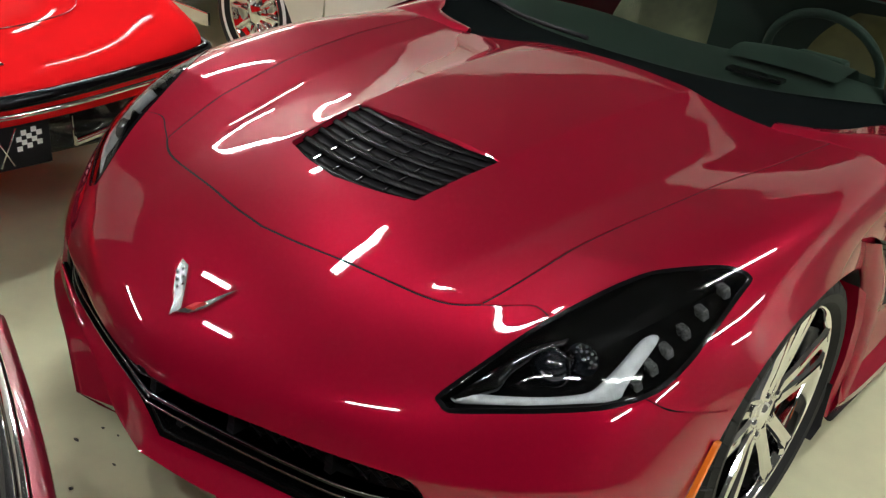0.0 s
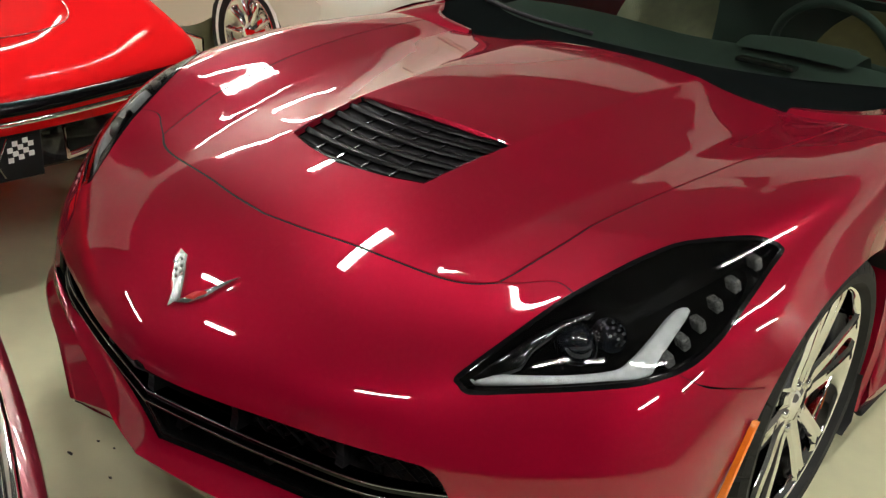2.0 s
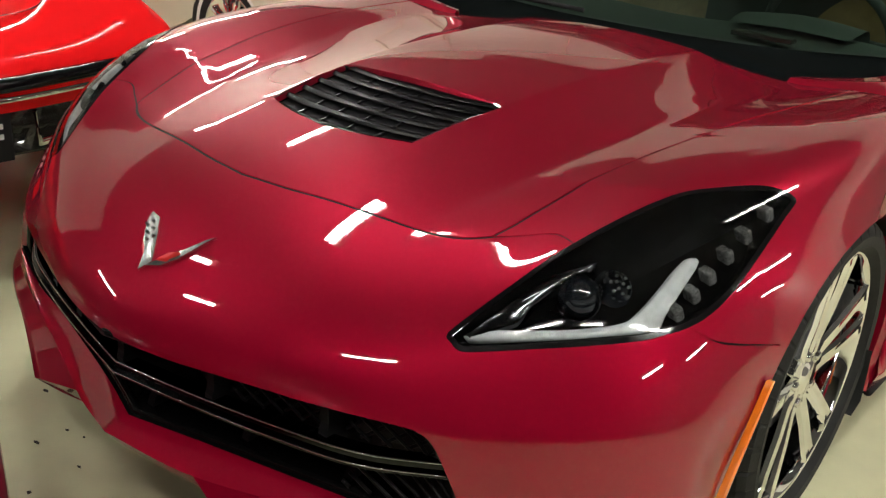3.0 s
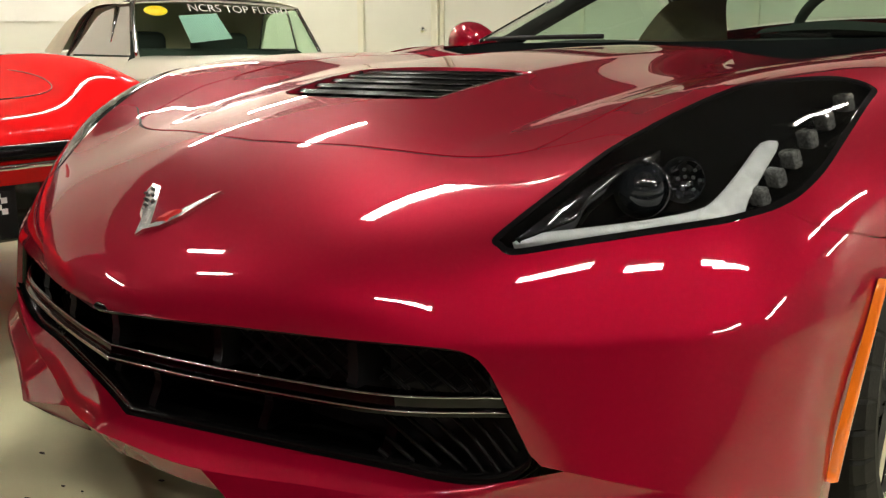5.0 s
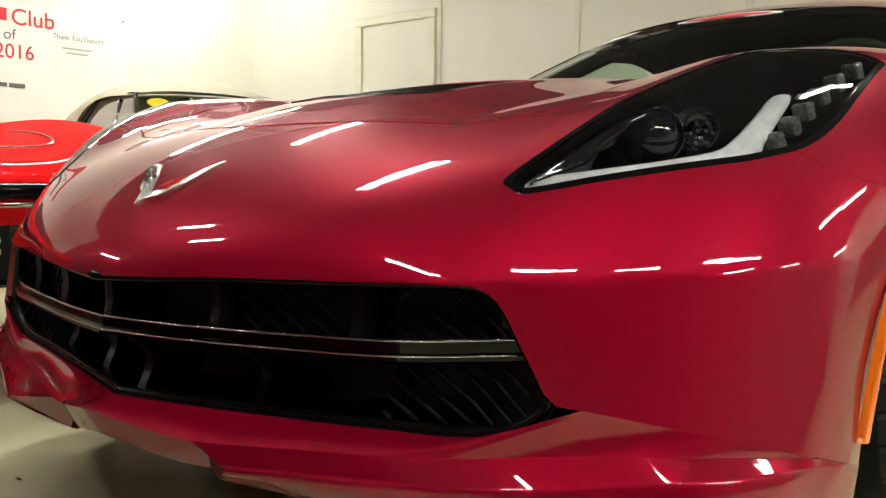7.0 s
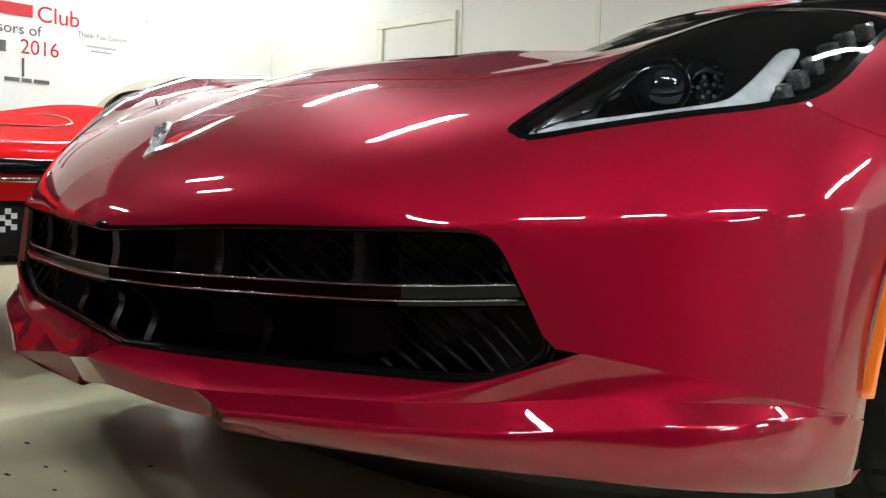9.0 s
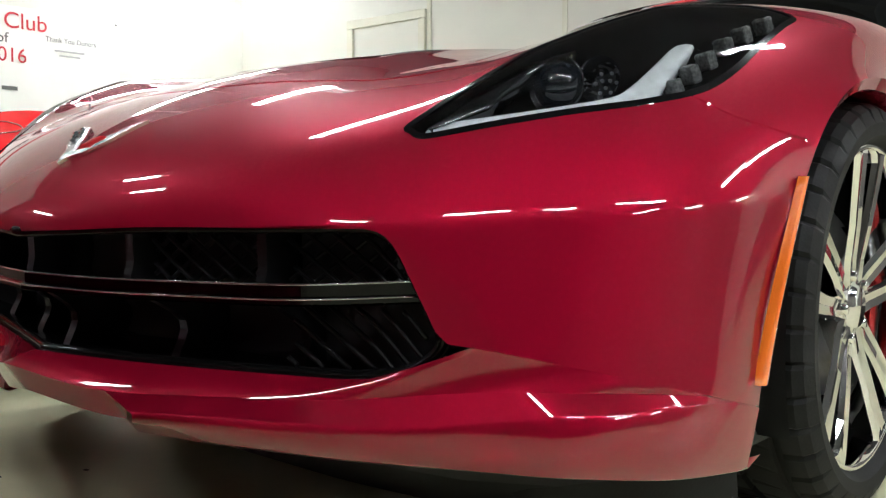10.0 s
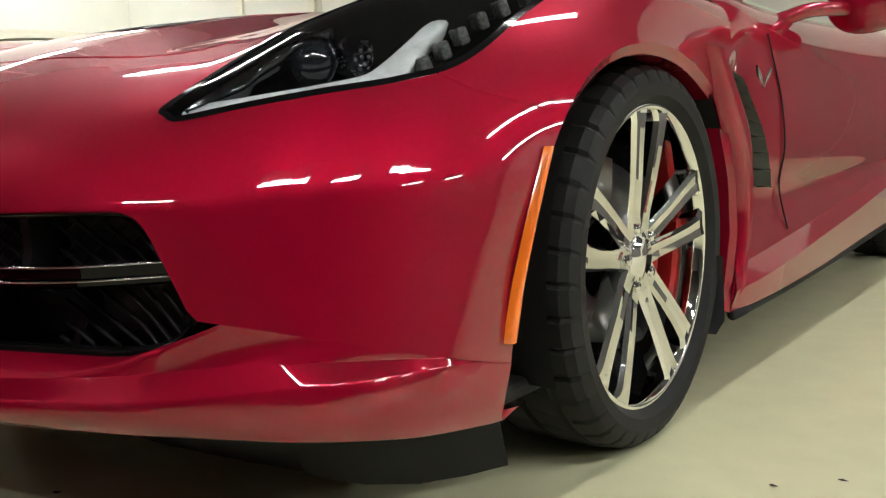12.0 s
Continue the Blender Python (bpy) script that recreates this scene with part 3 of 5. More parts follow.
# grille
MESH_BLACK = mat("mesh_black", (0.005, 0.005, 0.0052), rough=0.35, spec=0.12)
GRILLE_BLACK = mat("grille_black", (0.004, 0.004, 0.004), rough=0.2, coat=0.1, spec=0.1)
grille = part("grille", strip_mesh("grille", across(even(grille_line, 60)), across(even(grille_line, 60)) * [0.97, 1, 1] + [0, .16, -.004]), GRILLE_BLACK, car, "gloss black grille with a dark chrome bar")
foot_line = even(smooth_line(GRILLE_FOOT, 6), 60)
part("grille_floor", strip_mesh("grille_floor", across(foot_line[::-1]) * [0.97, 1, 1] + [0, .16, .004], across(foot_line[::-1])), GRILLE_BLACK, grille)
part("grille_back", box_bm(-.6, .6, .20, .215, .26, .50), BLACK, grille)
ring = np.concatenate([grille_line, smooth_line(GRILLE_FOOT, 6)[1:]])
ring = ring * [.992, 1, 1] + np.array([0, .016, 0])
full_ring = [tuple(p) for p in ring] + [tuple(p * [-1, 1, 1]) for p in ring[::-1][1:-1]]
part("grille_frame", tube_mesh(full_ring, 0.009, 10, True), GRILLE_BLACK, grille)
bar = [np.array(p) + [0, -0.002, 0.004] for p in smooth_line(BAR_LINE, 6)]
bar = [p * [-1, 1, 1] for p in bar[::-1][:-1]] + bar


def bar_mesh():
    profile = [(-.004, .010), (.0, .014), (.004, .0125), (.0035, -.002), (.010, -.004), (.009, -.011), (.002, -.014), (-.03, -.012), (-.03, .010)]
    V, FF = [], []
    for p in bar:
        V += [p + np.array([0, -d + .008, h * 0.95]) for d, h in profile]
    n = len(profile)
    for i in range(len(bar) - 1):
        for k in range(n):
            l = (k + 1) % n
            FF.append((i * n + k, i * n + l, (i + 1) * n + l, (i + 1) * n + k))
    return mesh_of("grille_bar", V, FF, False)


bar_part = part("grille_bar", bar_mesh(), BAR_CHROME, grille, "smoked chrome bar across the grille")
# thin metal tubes that put the highlights of the bar's edges into its shape
part("edge_glint", tube_mesh([p + np.array([0, .004, .0125]) for p in bar], .0018, 6), GLINT_CHROME, bar_part, "thin bright tube in place of an edge highlight")
part("edge_glint", tube_mesh([p + np.array([0, -.002, -.0045]) for p in bar], .0014, 6), GLINT_CHROME, bar_part, "thin bright tube in place of an edge highlight")
top_z = lambda x: float(np.interp(abs(x), [p[0] for p in GRILLE_TOP[:5]], [p[2] for p in GRILLE_TOP[:5]]))
top_y = lambda x: float(np.interp(abs(x), [p[0] for p in GRILLE_TOP[:5]], [p[1] for p in GRILLE_TOP[:5]]))
foot_z = lambda x: float(np.interp(abs(x), [p[0] for p in GRILLE_FOOT[::-1]], [p[2] for p in GRILLE_FOOT[::-1]]))
foot_y = lambda x: float(np.interp(abs(x), [p[0] for p in GRILLE_FOOT[::-1]], [p[1] for p in GRILLE_FOOT[::-1]]))
RIB_GREY = mat("rib_grey", (0.006, 0.006, 0.0065), rough=0.3, spec=0.12)
for x in (0.0, .192, -.192, .392, -.392):
    y1, z1, y0, z0 = top_y(x) + .02, top_z(x), foot_y(x) + .03, foot_z(x)
    line = smooth_line([(x, y1 + .01, z1 + .004), (x, y1 + .012, .42), (x, top_y(x) + .033, .385), (x, y0 + .025, .335), (x, y0 + .012, z0)], 4)
    V = []
    for p in line:
        V += [(p[0] - .009, p[1], p[2]), (p[0] + .009, p[1], p[2]), (p[0] + .006, p[1] + .09, p[2]), (p[0] - .006, p[1] + .09, p[2])]
    FF = [(i * 4 + k, i * 4 + (k + 1) % 4, i * 4 + 4 + (k + 1) % 4, i * 4 + 4 + k) for i in range(len(line) - 1) for k in range(4)]
    part("rib", mesh_of("rib", V, FF, False), RIB_GREY, grille)


def lattice(x0, x1, z0, z1, yfun, both_ways, step=.034):
    bm_v, bm_f = [], []
    for sign in ((1, -1) if both_ways else (-1,)):
        for k in range(-6, 30):
            xa = x0 + k * step
            pts = []
            for q in range(9):
                z = z0 + (z1 - z0) * q / 8
                x = xa + sign * (z - (z0 + z1) / 2) * 1.25
                if x0 < x < x1:
                    pts.append((x, yfun(x) + (0.003 if sign > 0 else 0), z))
            if len(pts) > 1:
                me = tube_mesh(pts, .0032, 6)
                o = len(bm_v)
                bm_v += [tuple(v.co) for v in me.vertices]
                bm_f += [tuple(o + i for i in p.vertices) for p in me.polygons]
                bpy.data.meshes.remove(me)
    return bm_v, bm_f


MESH_BACK = mat("mesh_back", (0.022, 0.022, 0.024), rough=0.6, spec=0.1)
for s in (1, -1):
    for name, rng, both_ways in (("mesh_upper", (.405, .585, .395, .462), True), ("mesh_lower", (.405, .60, .30, .375), False), ("mesh_middle", (.20, .385, .395, .455), True)):
        V, FF = lattice(*rng, lambda x: top_y(x) + .055, both_ways)
        V = [(s * x, y, z) for x, y, z in V]
        part(name, mesh_of(name, V, FF), MESH_BLACK, grille)
    part("mesh_panel", strip_mesh("mesh_panel", np.array([(x, top_y(x) + .072, .465) for x in np.linspace(.41, .60, 9)]), np.array([(x, top_y(x) + .075, .39) for x in np.linspace(.41, .60, 9)]), sides=(s,)), MESH_BACK, grille)

# bonnet vent
vent = part("hood_vent", strip_mesh("hood_vent", even(vent_line, 50), even(vent_line, 50) + [0, .01, -.035], sides=(1, -1)), GLOSS_BLACK, hood, "black louvred vent in the bonnet")


LOUVRE = mat("louvre_black", (0.004, 0.004, 0.004), rough=0.24, spec=0.022)


def vent_louvre(k):
    y = .475 + .047 * k
    rows = []
    for dy, dz in ((-.006, -.001), (.004, .004), (.030, -.010), (.042, -.026)):
        row = []
        for x in np.linspace(-.185 - .006 * k, .185 + .006 * k, 25):
            bow = .030 * (1 - (x / .2) ** 2)
            yy = y + dy - bow + .012
            row.append((x, yy))
        uvs = uv_of([(abs(x), yy, .75) for x, yy in row])
        P, N = skin(uvs)
        rows.append([(x, yy, p[2] + dz - .006) for (x, yy), p in zip(row, P)])
    V = [p for r in rows for p in r]
    FF = [(j * 25 + i, j * 25 + i + 1, (j + 1) * 25 + i + 1, (j + 1) * 25 + i) for j in range(3) for i in range(24)]
    return mesh_of("louvre", V, FF)


for k in range(6):
    part("louvre", vent_louvre(k), LOUVRE, vent)
for x in (-.105, -.035, .035, .105):
    ys = np.linspace(.47, .70, 10)
    top = skin(uv_of([(abs(x), y, .75) for y in ys]))[0]
    V = [(x + dx, y, p[2] + dz) for y, p in zip(ys, top) for dx, dz in ((-.002, -.05), (-.002, -.011), (.002, -.011), (.002, -.05))]
    FF = [(k * 4 + i, k * 4 + i + 1, k * 4 + i + 5, k * 4 + i + 4) for k in range(9) for i in range(3)]
    part("vent_rib", mesh_of("vent_rib", V, FF, False), GLOSS_BLACK, vent)
part("vent_tray", box_bm(-.2, .2, .47, .72, .670, .68), BLACK, vent)


# emblem on the nose
def emblem_wing(pts, thick=.006):
    p, n = skin(uv_of([(abs(x), y, z) for x, y, z in pts]))
    sgn = np.array([[math.copysign(1, x) if abs(x) > 1e-6 else 1, 1, 1] for x, y, z in pts])
    p, n = p * sgn, n * sgn
    m = len(pts)
    V = list(p + .001 * n) + list(p + thick * n)
    c = p.mean(0)
    V += [c + (p[i] - c) * .72 + (thick + .003) * n[i] for i in range(m)]
    FF = [(i, (i + 1) % m, m + (i + 1) % m, m + i) for i in range(m)] + [(m + i, m + (i + 1) % m, 2 * m + (i + 1) % m, 2 * m + i) for i in range(m)] + [tuple(range(2 * m, 3 * m))]
    return mesh_of("wing", V, FF, False)


badge = part("emblem", emblem_wing([(0, .050, .55), (.014, .072, .56), (-.012, .105, .57), (-.032, .125, .58), (-.014, .075, .56)]), BADGE_CHROME, bumper, "chrome winged badge")
flag = part("wing", emblem_wing([(-.014, .076, .56), (-.032, .082, .57), (-.074, .128, .59), (-.078, .140, .6), (-.050, .140, .59), (-.024, .112, .58)]), BADGE_CHROME, badge)
for i in range(3):
    for j in range(2):
        cx, cy = -.030 - .014 * i + .006 * j, .092 + .014 * i + .012 * j
        part("dark_check", emblem_wing([(cx - .004, cy - .002, .58), (cx + .003, cy - .004, .58), (cx + .004, cy + .003, .58), (cx - .003, cy + .005, .58)], .0095), GLOSS_BLACK, flag)
part("wing", emblem_wing([(.008, .058, .56), (.030, .075, .57), (.052, .100, .58), (.090, .148, .6), (.082, .130, .6), (.060, .088, .58), (.036, .064, .57)]), BADGE_CHROME, badge)
part("enamel", emblem_wing([(.026, .070, .57), (.040, .088, .58), (.056, .098, .58), (.044, .076, .57)], .0105), CALIPER, badge, "red enamel field")


# ---- headlights ----
def clear_material(tint=(0.93, 0.95, 0.95, 1)):
    m = bpy.data.materials.new("clear_cover")
    m.use_nodes = True
    nt = m.node_tree
    nt.nodes.remove(nt.nodes["Principled BSDF"])
    mix, tr, gl, fr = nt.nodes.new("ShaderNodeMixShader"), nt.nodes.new("ShaderNodeBsdfTransparent"), nt.nodes.new("ShaderNodeBsdfGlossy"), nt.nodes.new("ShaderNodeFresnel")
    tr.inputs[0].default_value = tint
    gl.inputs["Roughness"].default_value = 0.01
    fr.inputs["IOR"].default_value = 1.5
    nt.links.new(fr.outputs[0], mix.inputs[0])
    nt.links.new(tr.outputs[0], mix.inputs[1])
    nt.links.new(gl.outputs[0], mix.inputs[2])
    nt.links.new(mix.outputs[0], nt.nodes["Material Output"].inputs["Surface"])
    return m


CLEAR = clear_material()
REFLECTOR = mat("lamp_reflector", (0.8, 0.8, 0.82), rough=0.32, metal=1.0)
DARK_LENS = mat("projector_glass", (0.012, 0.014, 0.018), rough=0.04, coat=1.0)
LED_GREY = mat("led_lens", (0.16, 0.16, 0.155), rough=0.08, vary=0.5, scale=260, coat=1.0)
LAMP_RIM = mat("lamp_rim_black", (0.003, 0.003, 0.0035), rough=0.12, coat=0.25, spec=0.2)


def lamp_bowl(s):
    """The dark housing behind the cover: the outline, stepped inwards."""
    rings = [(lamp_in, 0.002), (shrink(lamp_in, 0.004), 0.022), (shrink(lamp_in, 0.03), 0.050)]
    V, FF, n = [], [], len(lamp_in)
    for line, depth in rings:
        P, N = skin(uv_of(line))
        V += [(q * [s, 1, 1]) for q in P - depth * N]
    c = np.mean(V[-n:], axis=0)
    V.append(c)
    for j in range(2):
        for i in range(n):
            f = (j * n + i, j * n + (i + 1) % n, (j + 1) * n + (i + 1) % n, (j + 1) * n + i)
            FF.append(f)
    FF += [(2 * n + i, 2 * n + (i + 1) % n, 3 * n) for i in range(n)]
    return mesh_of("housing", V, FF)


def sunk_plate(line, depth, thick, s, name):
    """A plate that follows the skin at a depth, with a rounded edge."""
    P, N = skin(uv_of(line))
    n = len(P)
    c = P.mean(0)
    V = list((P - (depth + thick) * N) * [s, 1, 1]) + list((P - depth * N) * [s, 1, 1])
    inner = shrink(line, 0.0035)
    P2, N2 = skin(uv_of(inner))
    V += list((P2 - (depth - .0035) * N2) * [s, 1, 1])
    FF = [(j * n + i, j * n + (i + 1) % n, (j + 1) * n + (i + 1) % n, (j + 1) * n + i) for j in range(2) for i in range(n)]
    me = mesh_of(name, V, FF + [tuple(range(2 * n, 3 * n))])
    return me


BEZEL_CHROME = mat("bezel_chrome", (0.10, 0.10, 0.105), rough=0.10, metal=1.0)
BEZEL = [(.542, .227, .583), (.566, .276, .616), (.597, .341, .653), (.649, .393, .679), (.649, .382, .673), (.622, .342, .653), (.604, .301, .627), (.603, .278, .608), (.554, .23, .581)]
bezel_line = even(BEZEL + BEZEL[:1], 40)[:-1]
pipe_line = np.array(smooth_line(LAMP_PIPE, 3, True))
LED_AT = [(.782, .643, .741), (.779, .580, .720), (.776, .532, .700), (.772, .491, .678), (.768, .456, .658), (.762, .424, .638)]
for s in (1, -1):
    rim = part("headlight", panel("headlight", "lamp_rim", (s,), 0.0015), LAMP_RIM, car, "headlight under a clear cover with a black rim")
    cover = part("cover", panel("cover", "lamp_cover", (s,), 0.0005, 0.002), CLEAR, rim, "clear polycarbonate cover")
    part("housing", lamp_bowl(s), LOUVRE, rim)
    part("light_pipe", sunk_plate(pipe_line, 0.014, 0.02, s, "light_pipe"), WHITE_LED, rim, "frosted white hooked light pipe")
    part("bezel", sunk_plate(bezel_line, 0.012, 0.02, s, "bezel"), BEZEL_CHROME, rim, "bright chrome bezel arm")
    for i, (x, y, z) in enumerate(LED_AT):
        bm = box_bm(-.0130, .0130, -.006, .010, -.0120, .0120, 0.0045, 2)
        me = bpy.data.meshes.new("led")
        bm.to_mesh(me)
        bm.free()
        me.transform(pose(s * (x - .002), y + .004, z - .003, 22, 0, -s * 24))
        part("led", me, LED_GREY, rim)
    # the round low-beam lens, and the smaller lens with its points of light beside it
    aim_lens = pose(s * .645, .356, .641, 84, 0, s * 8)
    lens = lathe_mesh([(-.004, .033), (0, .0325), (.010, .029), (.019, .020), (.0245, .009), (.0255, .0005)], 40, "z", "projector")
    lens.transform(aim_lens)
    part("projector", lens, DARK_LENS, rim, "glass projector lens")
    cup = lathe_mesh([(.004, .0365), (.007, .0355), (.006, .034), (-.004, .0325), (-.03, .032), (-.045, .02)], 40, "z", "projector_ring")
    cup.transform(aim_lens)
    part("projector_ring", cup, BEZEL_CHROME, rim)
    aim_beam = pose(s * .674, .412, .650, 84, 0, s * 8)
    bowl = lathe_mesh([(.014, .029), (.012, .0265), (-.006, .022), (-.016, .012), (-.019, .0005)], 32, "z", "reflector")
    bowl.transform(aim_beam)
    part("reflector", bowl, DARK_LENS, rim, "dark high-beam bowl")
    for k in range(9):
        a, r = (2 * math.pi * k / 6, .014) if k < 6 else (2 * math.pi * k / 3 + .5, .006)
        bead = lathe_mesh([(-.002, .0025), (.001, .002), (.002, .0003)], 8, "z", "bead")
        bead.transform(aim_beam @ pose(r * math.cos(a), r * math.sin(a), -.010))
        part("bead", bead, REFLECTOR, rim)


# ---- wheels ----
def tyre_mesh(r=.331, w=.122):
    profile = [(-w * .80, .258), (-w * .98, .275), (-w, .295), (-w * .93, .315), (-w * .82, .325), (-w * .6, .3295), (-w * .58, .323), (-w * .50, .323), (-w * .48, .331), (-w * .06, .331), (-w * .04, .323), (w * .04, .323), (w * .06, .331), (w * .48, .331), (w * .50, .323), (w * .58, .323), (w * .60, .3295), (w * .82, .325), (w * .93, .315), (w, .295), (w * .98, .275), (w * .80, .258)]
    blocks, V, FF = 40, [], []
    n = len(profile)
    steps = blocks * 8
    for k in range(steps):
        for a, q in profile:
            groove = (k % 8 == 0) and q > .30 and abs(a) > w * .59
            half = (k % 8 == 4) and q > .32 and abs(a) < w * .48
            t = 2 * math.pi * (k + (1.2 * (abs(a) / w - .6) if abs(a) > w * .5 else 3 * a / w)) / steps
            rr = q - (.006 if groove else .003 if half else 0)
            V.append((a, rr * math.cos(t), rr * math.sin(t)))
    for k in range(steps):
        l = (k + 1) % steps
        for i in range(n - 1):
            FF.append((k * n + i, k * n + i + 1, l * n + i + 1, l * n + i))
    me = mesh_of("tyre", V, FF, False)
    return me


def spoke_mesh(angle, lean):
    """One arm of a forked spoke, from the hub out to the rim."""
    V, FF = [], []
    stations = [(.030, .022, .020, .000), (.075, .0195, .016, .002), (.13, .0185, .015, .010), (.19, .020, .016, .016), (.232, .0225, .018, .020), (.246, .028, .018, .020), (.253, .036, .018, .018)]
    for r, half, deep, out in stations:
        off = lean * (0.013 + 0.032 * min(1, max(0, (r - .03) / .19)))
        for dx, dt in ((out - .040, -half * .75), (out - .005, -half), (out + .003, -half * .72), (out + .0015, 0), (out + .003, half * .72), (out - .005, half), (out - .040, half * .75)):
            V.append((dx, off + dt, r))
    n = 7
    for i in range(len(stations) - 1):
        for k in range(n):
            l = (k + 1) % n
            FF.append((i * n + k, (i + 1) * n + k, (i + 1) * n + l, i * n + l))
    me = mesh_of("spoke", V, FF, False)
    me.transform(Matrix.Rotation(radians(angle), 4, "X"))
    return me


GRATE = mat("vent_grate", (0.012, 0.014, 0.012), rough=0.45, spec=0.3, bump=0.4, bump_scale=400)
DISC = mat("brake_disc", (0.32, 0.32, 0.33), rough=0.35, metal=1.0, vary=0.15, scale=40)


def front_wheel(s, y, wide=.122):
    w = new("wheel")
    w.parent = car
    w.matrix_basis = pose(s * (.852 - wide), y, .331) @ Matrix.Diagonal((s, 1, 1, 1))
    part("tyre", tyre_mesh(w=wide), RUBBER, w)
    f = wide - .122
    part("rim", lathe_mesh([(a + f, q) for a, q in ((.092, .2655), (.104, .264), (.106, .258), (.102, .252), (.085, .248), (.03, .243), (-.10, .240), (-.105, .262))], 96, "x", "rim"), CHROME, w, "chrome wheel rim")
    for i in range(5):
        for lean in (1, -1):
            me = spoke_mesh(72 * i, lean)
            me.transform(pose(.082 + f, 0, 0))
            part("spoke", me, CHROME, w)
    part("hub", lathe_mesh([(.055 + f, .060), (.078 + f, .056), (.084 + f, .045), (.086 + f, .036), (.092 + f, .033), (.094 + f, .001)], 40, "x", "hub"), CHROME, w)
    for i in range(5):
        t = radians(72 * i + 36)
        me = lathe_mesh([(.06 + f, .011), (.088 + f, .010), (.091 + f, .008), (.091 + f, .0005)], 6, "x", "lug_nut")
        me.transform(pose(0, .053 * math.cos(t), .053 * math.sin(t)))
        part("lug_nut", me, CHROME, w)
    part("disc", lathe_mesh([(.0, .08), (.012, .08), (.012, .172), (-.012, .172), (-.012, .08)], 64, "x", "disc"), DISC, w)
    V, FF = [], []
    for k in range(13):
        t = radians(-30 + 62 * k / 12)
        for a, q in ((-.03, .115), (.030, .115), (.044, .125), (.044, .178), (.034, .19), (-.03, .19)):
            V.append((a, q * math.cos(t), q * math.sin(t)))
    for k in range(12):
        for i in range(6):
            FF.append((k * 6 + i, k * 6 + (i + 1) % 6, k * 6 + 6 + (i + 1) % 6, k * 6 + 6 + i))
    FF += [tuple(range(6))[::-1], tuple(72 + i for i in range(6))]
    part("caliper", mesh_of("caliper", V, FF, False), CALIPER, w, "red brake caliper")
    return w


for s in (1, -1):
    front_wheel(s, .972)
    front_wheel(s, 3.68, .14)
    V = []
    for k in range(33):
        t = radians(-22 + 224 * k / 32)
        r = .372 + .012 * (t > 1.2)
        c, h = .972 + r * math.cos(t), .331 + r * math.sin(t)
        V += [(s * .845, c, h), (s * .50, c, h), (s * .50, .972 + .1 * math.cos(t), max(.331 + .1 * math.sin(t), .2))]
    FF = [(k * 3 + i, k * 3 + i + 1, k * 3 + 4 + i, k * 3 + 3 + i) for k in range(32) for i in range(2)]
    part("wheel_well", mesh_of("wheel_well", V, FF), BLACK, car)
    # amber marker set into the corner of the bumper
    line = even([(.862, .466, .288), (.868, .478, .36), (.874, .502, .44), (.879, .540, .533)], 20)
    V, FF = [], []
    for i, p in enumerate(line):
        wdt = .0105 - .004 * i / 19
        base = np.array(p) + [0.003, -.006, 0]
        for dx, dy in ((-.004, -wdt), (.004, -wdt * .8), (.006, 0), (.004, wdt * .8), (-.004, wdt)):
            V.append((base + [dx + dy * .22, dy * .75, 0]) * [s, 1, 1])
    FF = [(i * 5 + k, i * 5 + k + 1, i * 5 + 6 + k, i * 5 + 5 + k) for i in range(19) for k in range(4)]
    FF += [(0, 1, 2, 3, 4), (95, 96, 97, 98, 99)]
    part("side_marker", mesh_of("side_marker", V, FF), ORANGE, car, "amber side marker lens")


# ---- flanks and cabin of the sports car ----
def sheet_mesh(name, net, nu=40, nv=40, mirrored=False, sides=(1,), keep=None):
    """A mesh of a spline sheet with true normals."""
    at, cu, cv = spline_sheet(net, mirrored)
    uv = np.array([(cu * i / nu, cv * j / nv) for j in range(nv + 1) for i in range(nu + 1)])
    P, N = at(uv), sheet_normals(at, uv, cu, cv)
    if mirrored:
        mid = np.abs(P[:, 0]) < 1e-4
        N[mid, 0] = 0
    F = []
    for j in range(nv):
        for i in range(nu):
            if keep is None or keep(cu * (i + .5) / nu, cv * (j + .5) / nv):
                F.append((j * (nu + 1) + i, j * (nu + 1) + i + 1, (j + 1) * (nu + 1) + i + 1, (j + 1) * (nu + 1) + i))
    V, NN, FF = [], [], []
    for s in sides:
        k = len(V)
        V += list(P * [s, 1, 1])
        NN += list(N * [s, 1, 1])
        FF += [tuple(k + i for i in (f if s > 0 else f[::-1])) for f in F]
    return mesh_of(name, V, FF, True, NN)


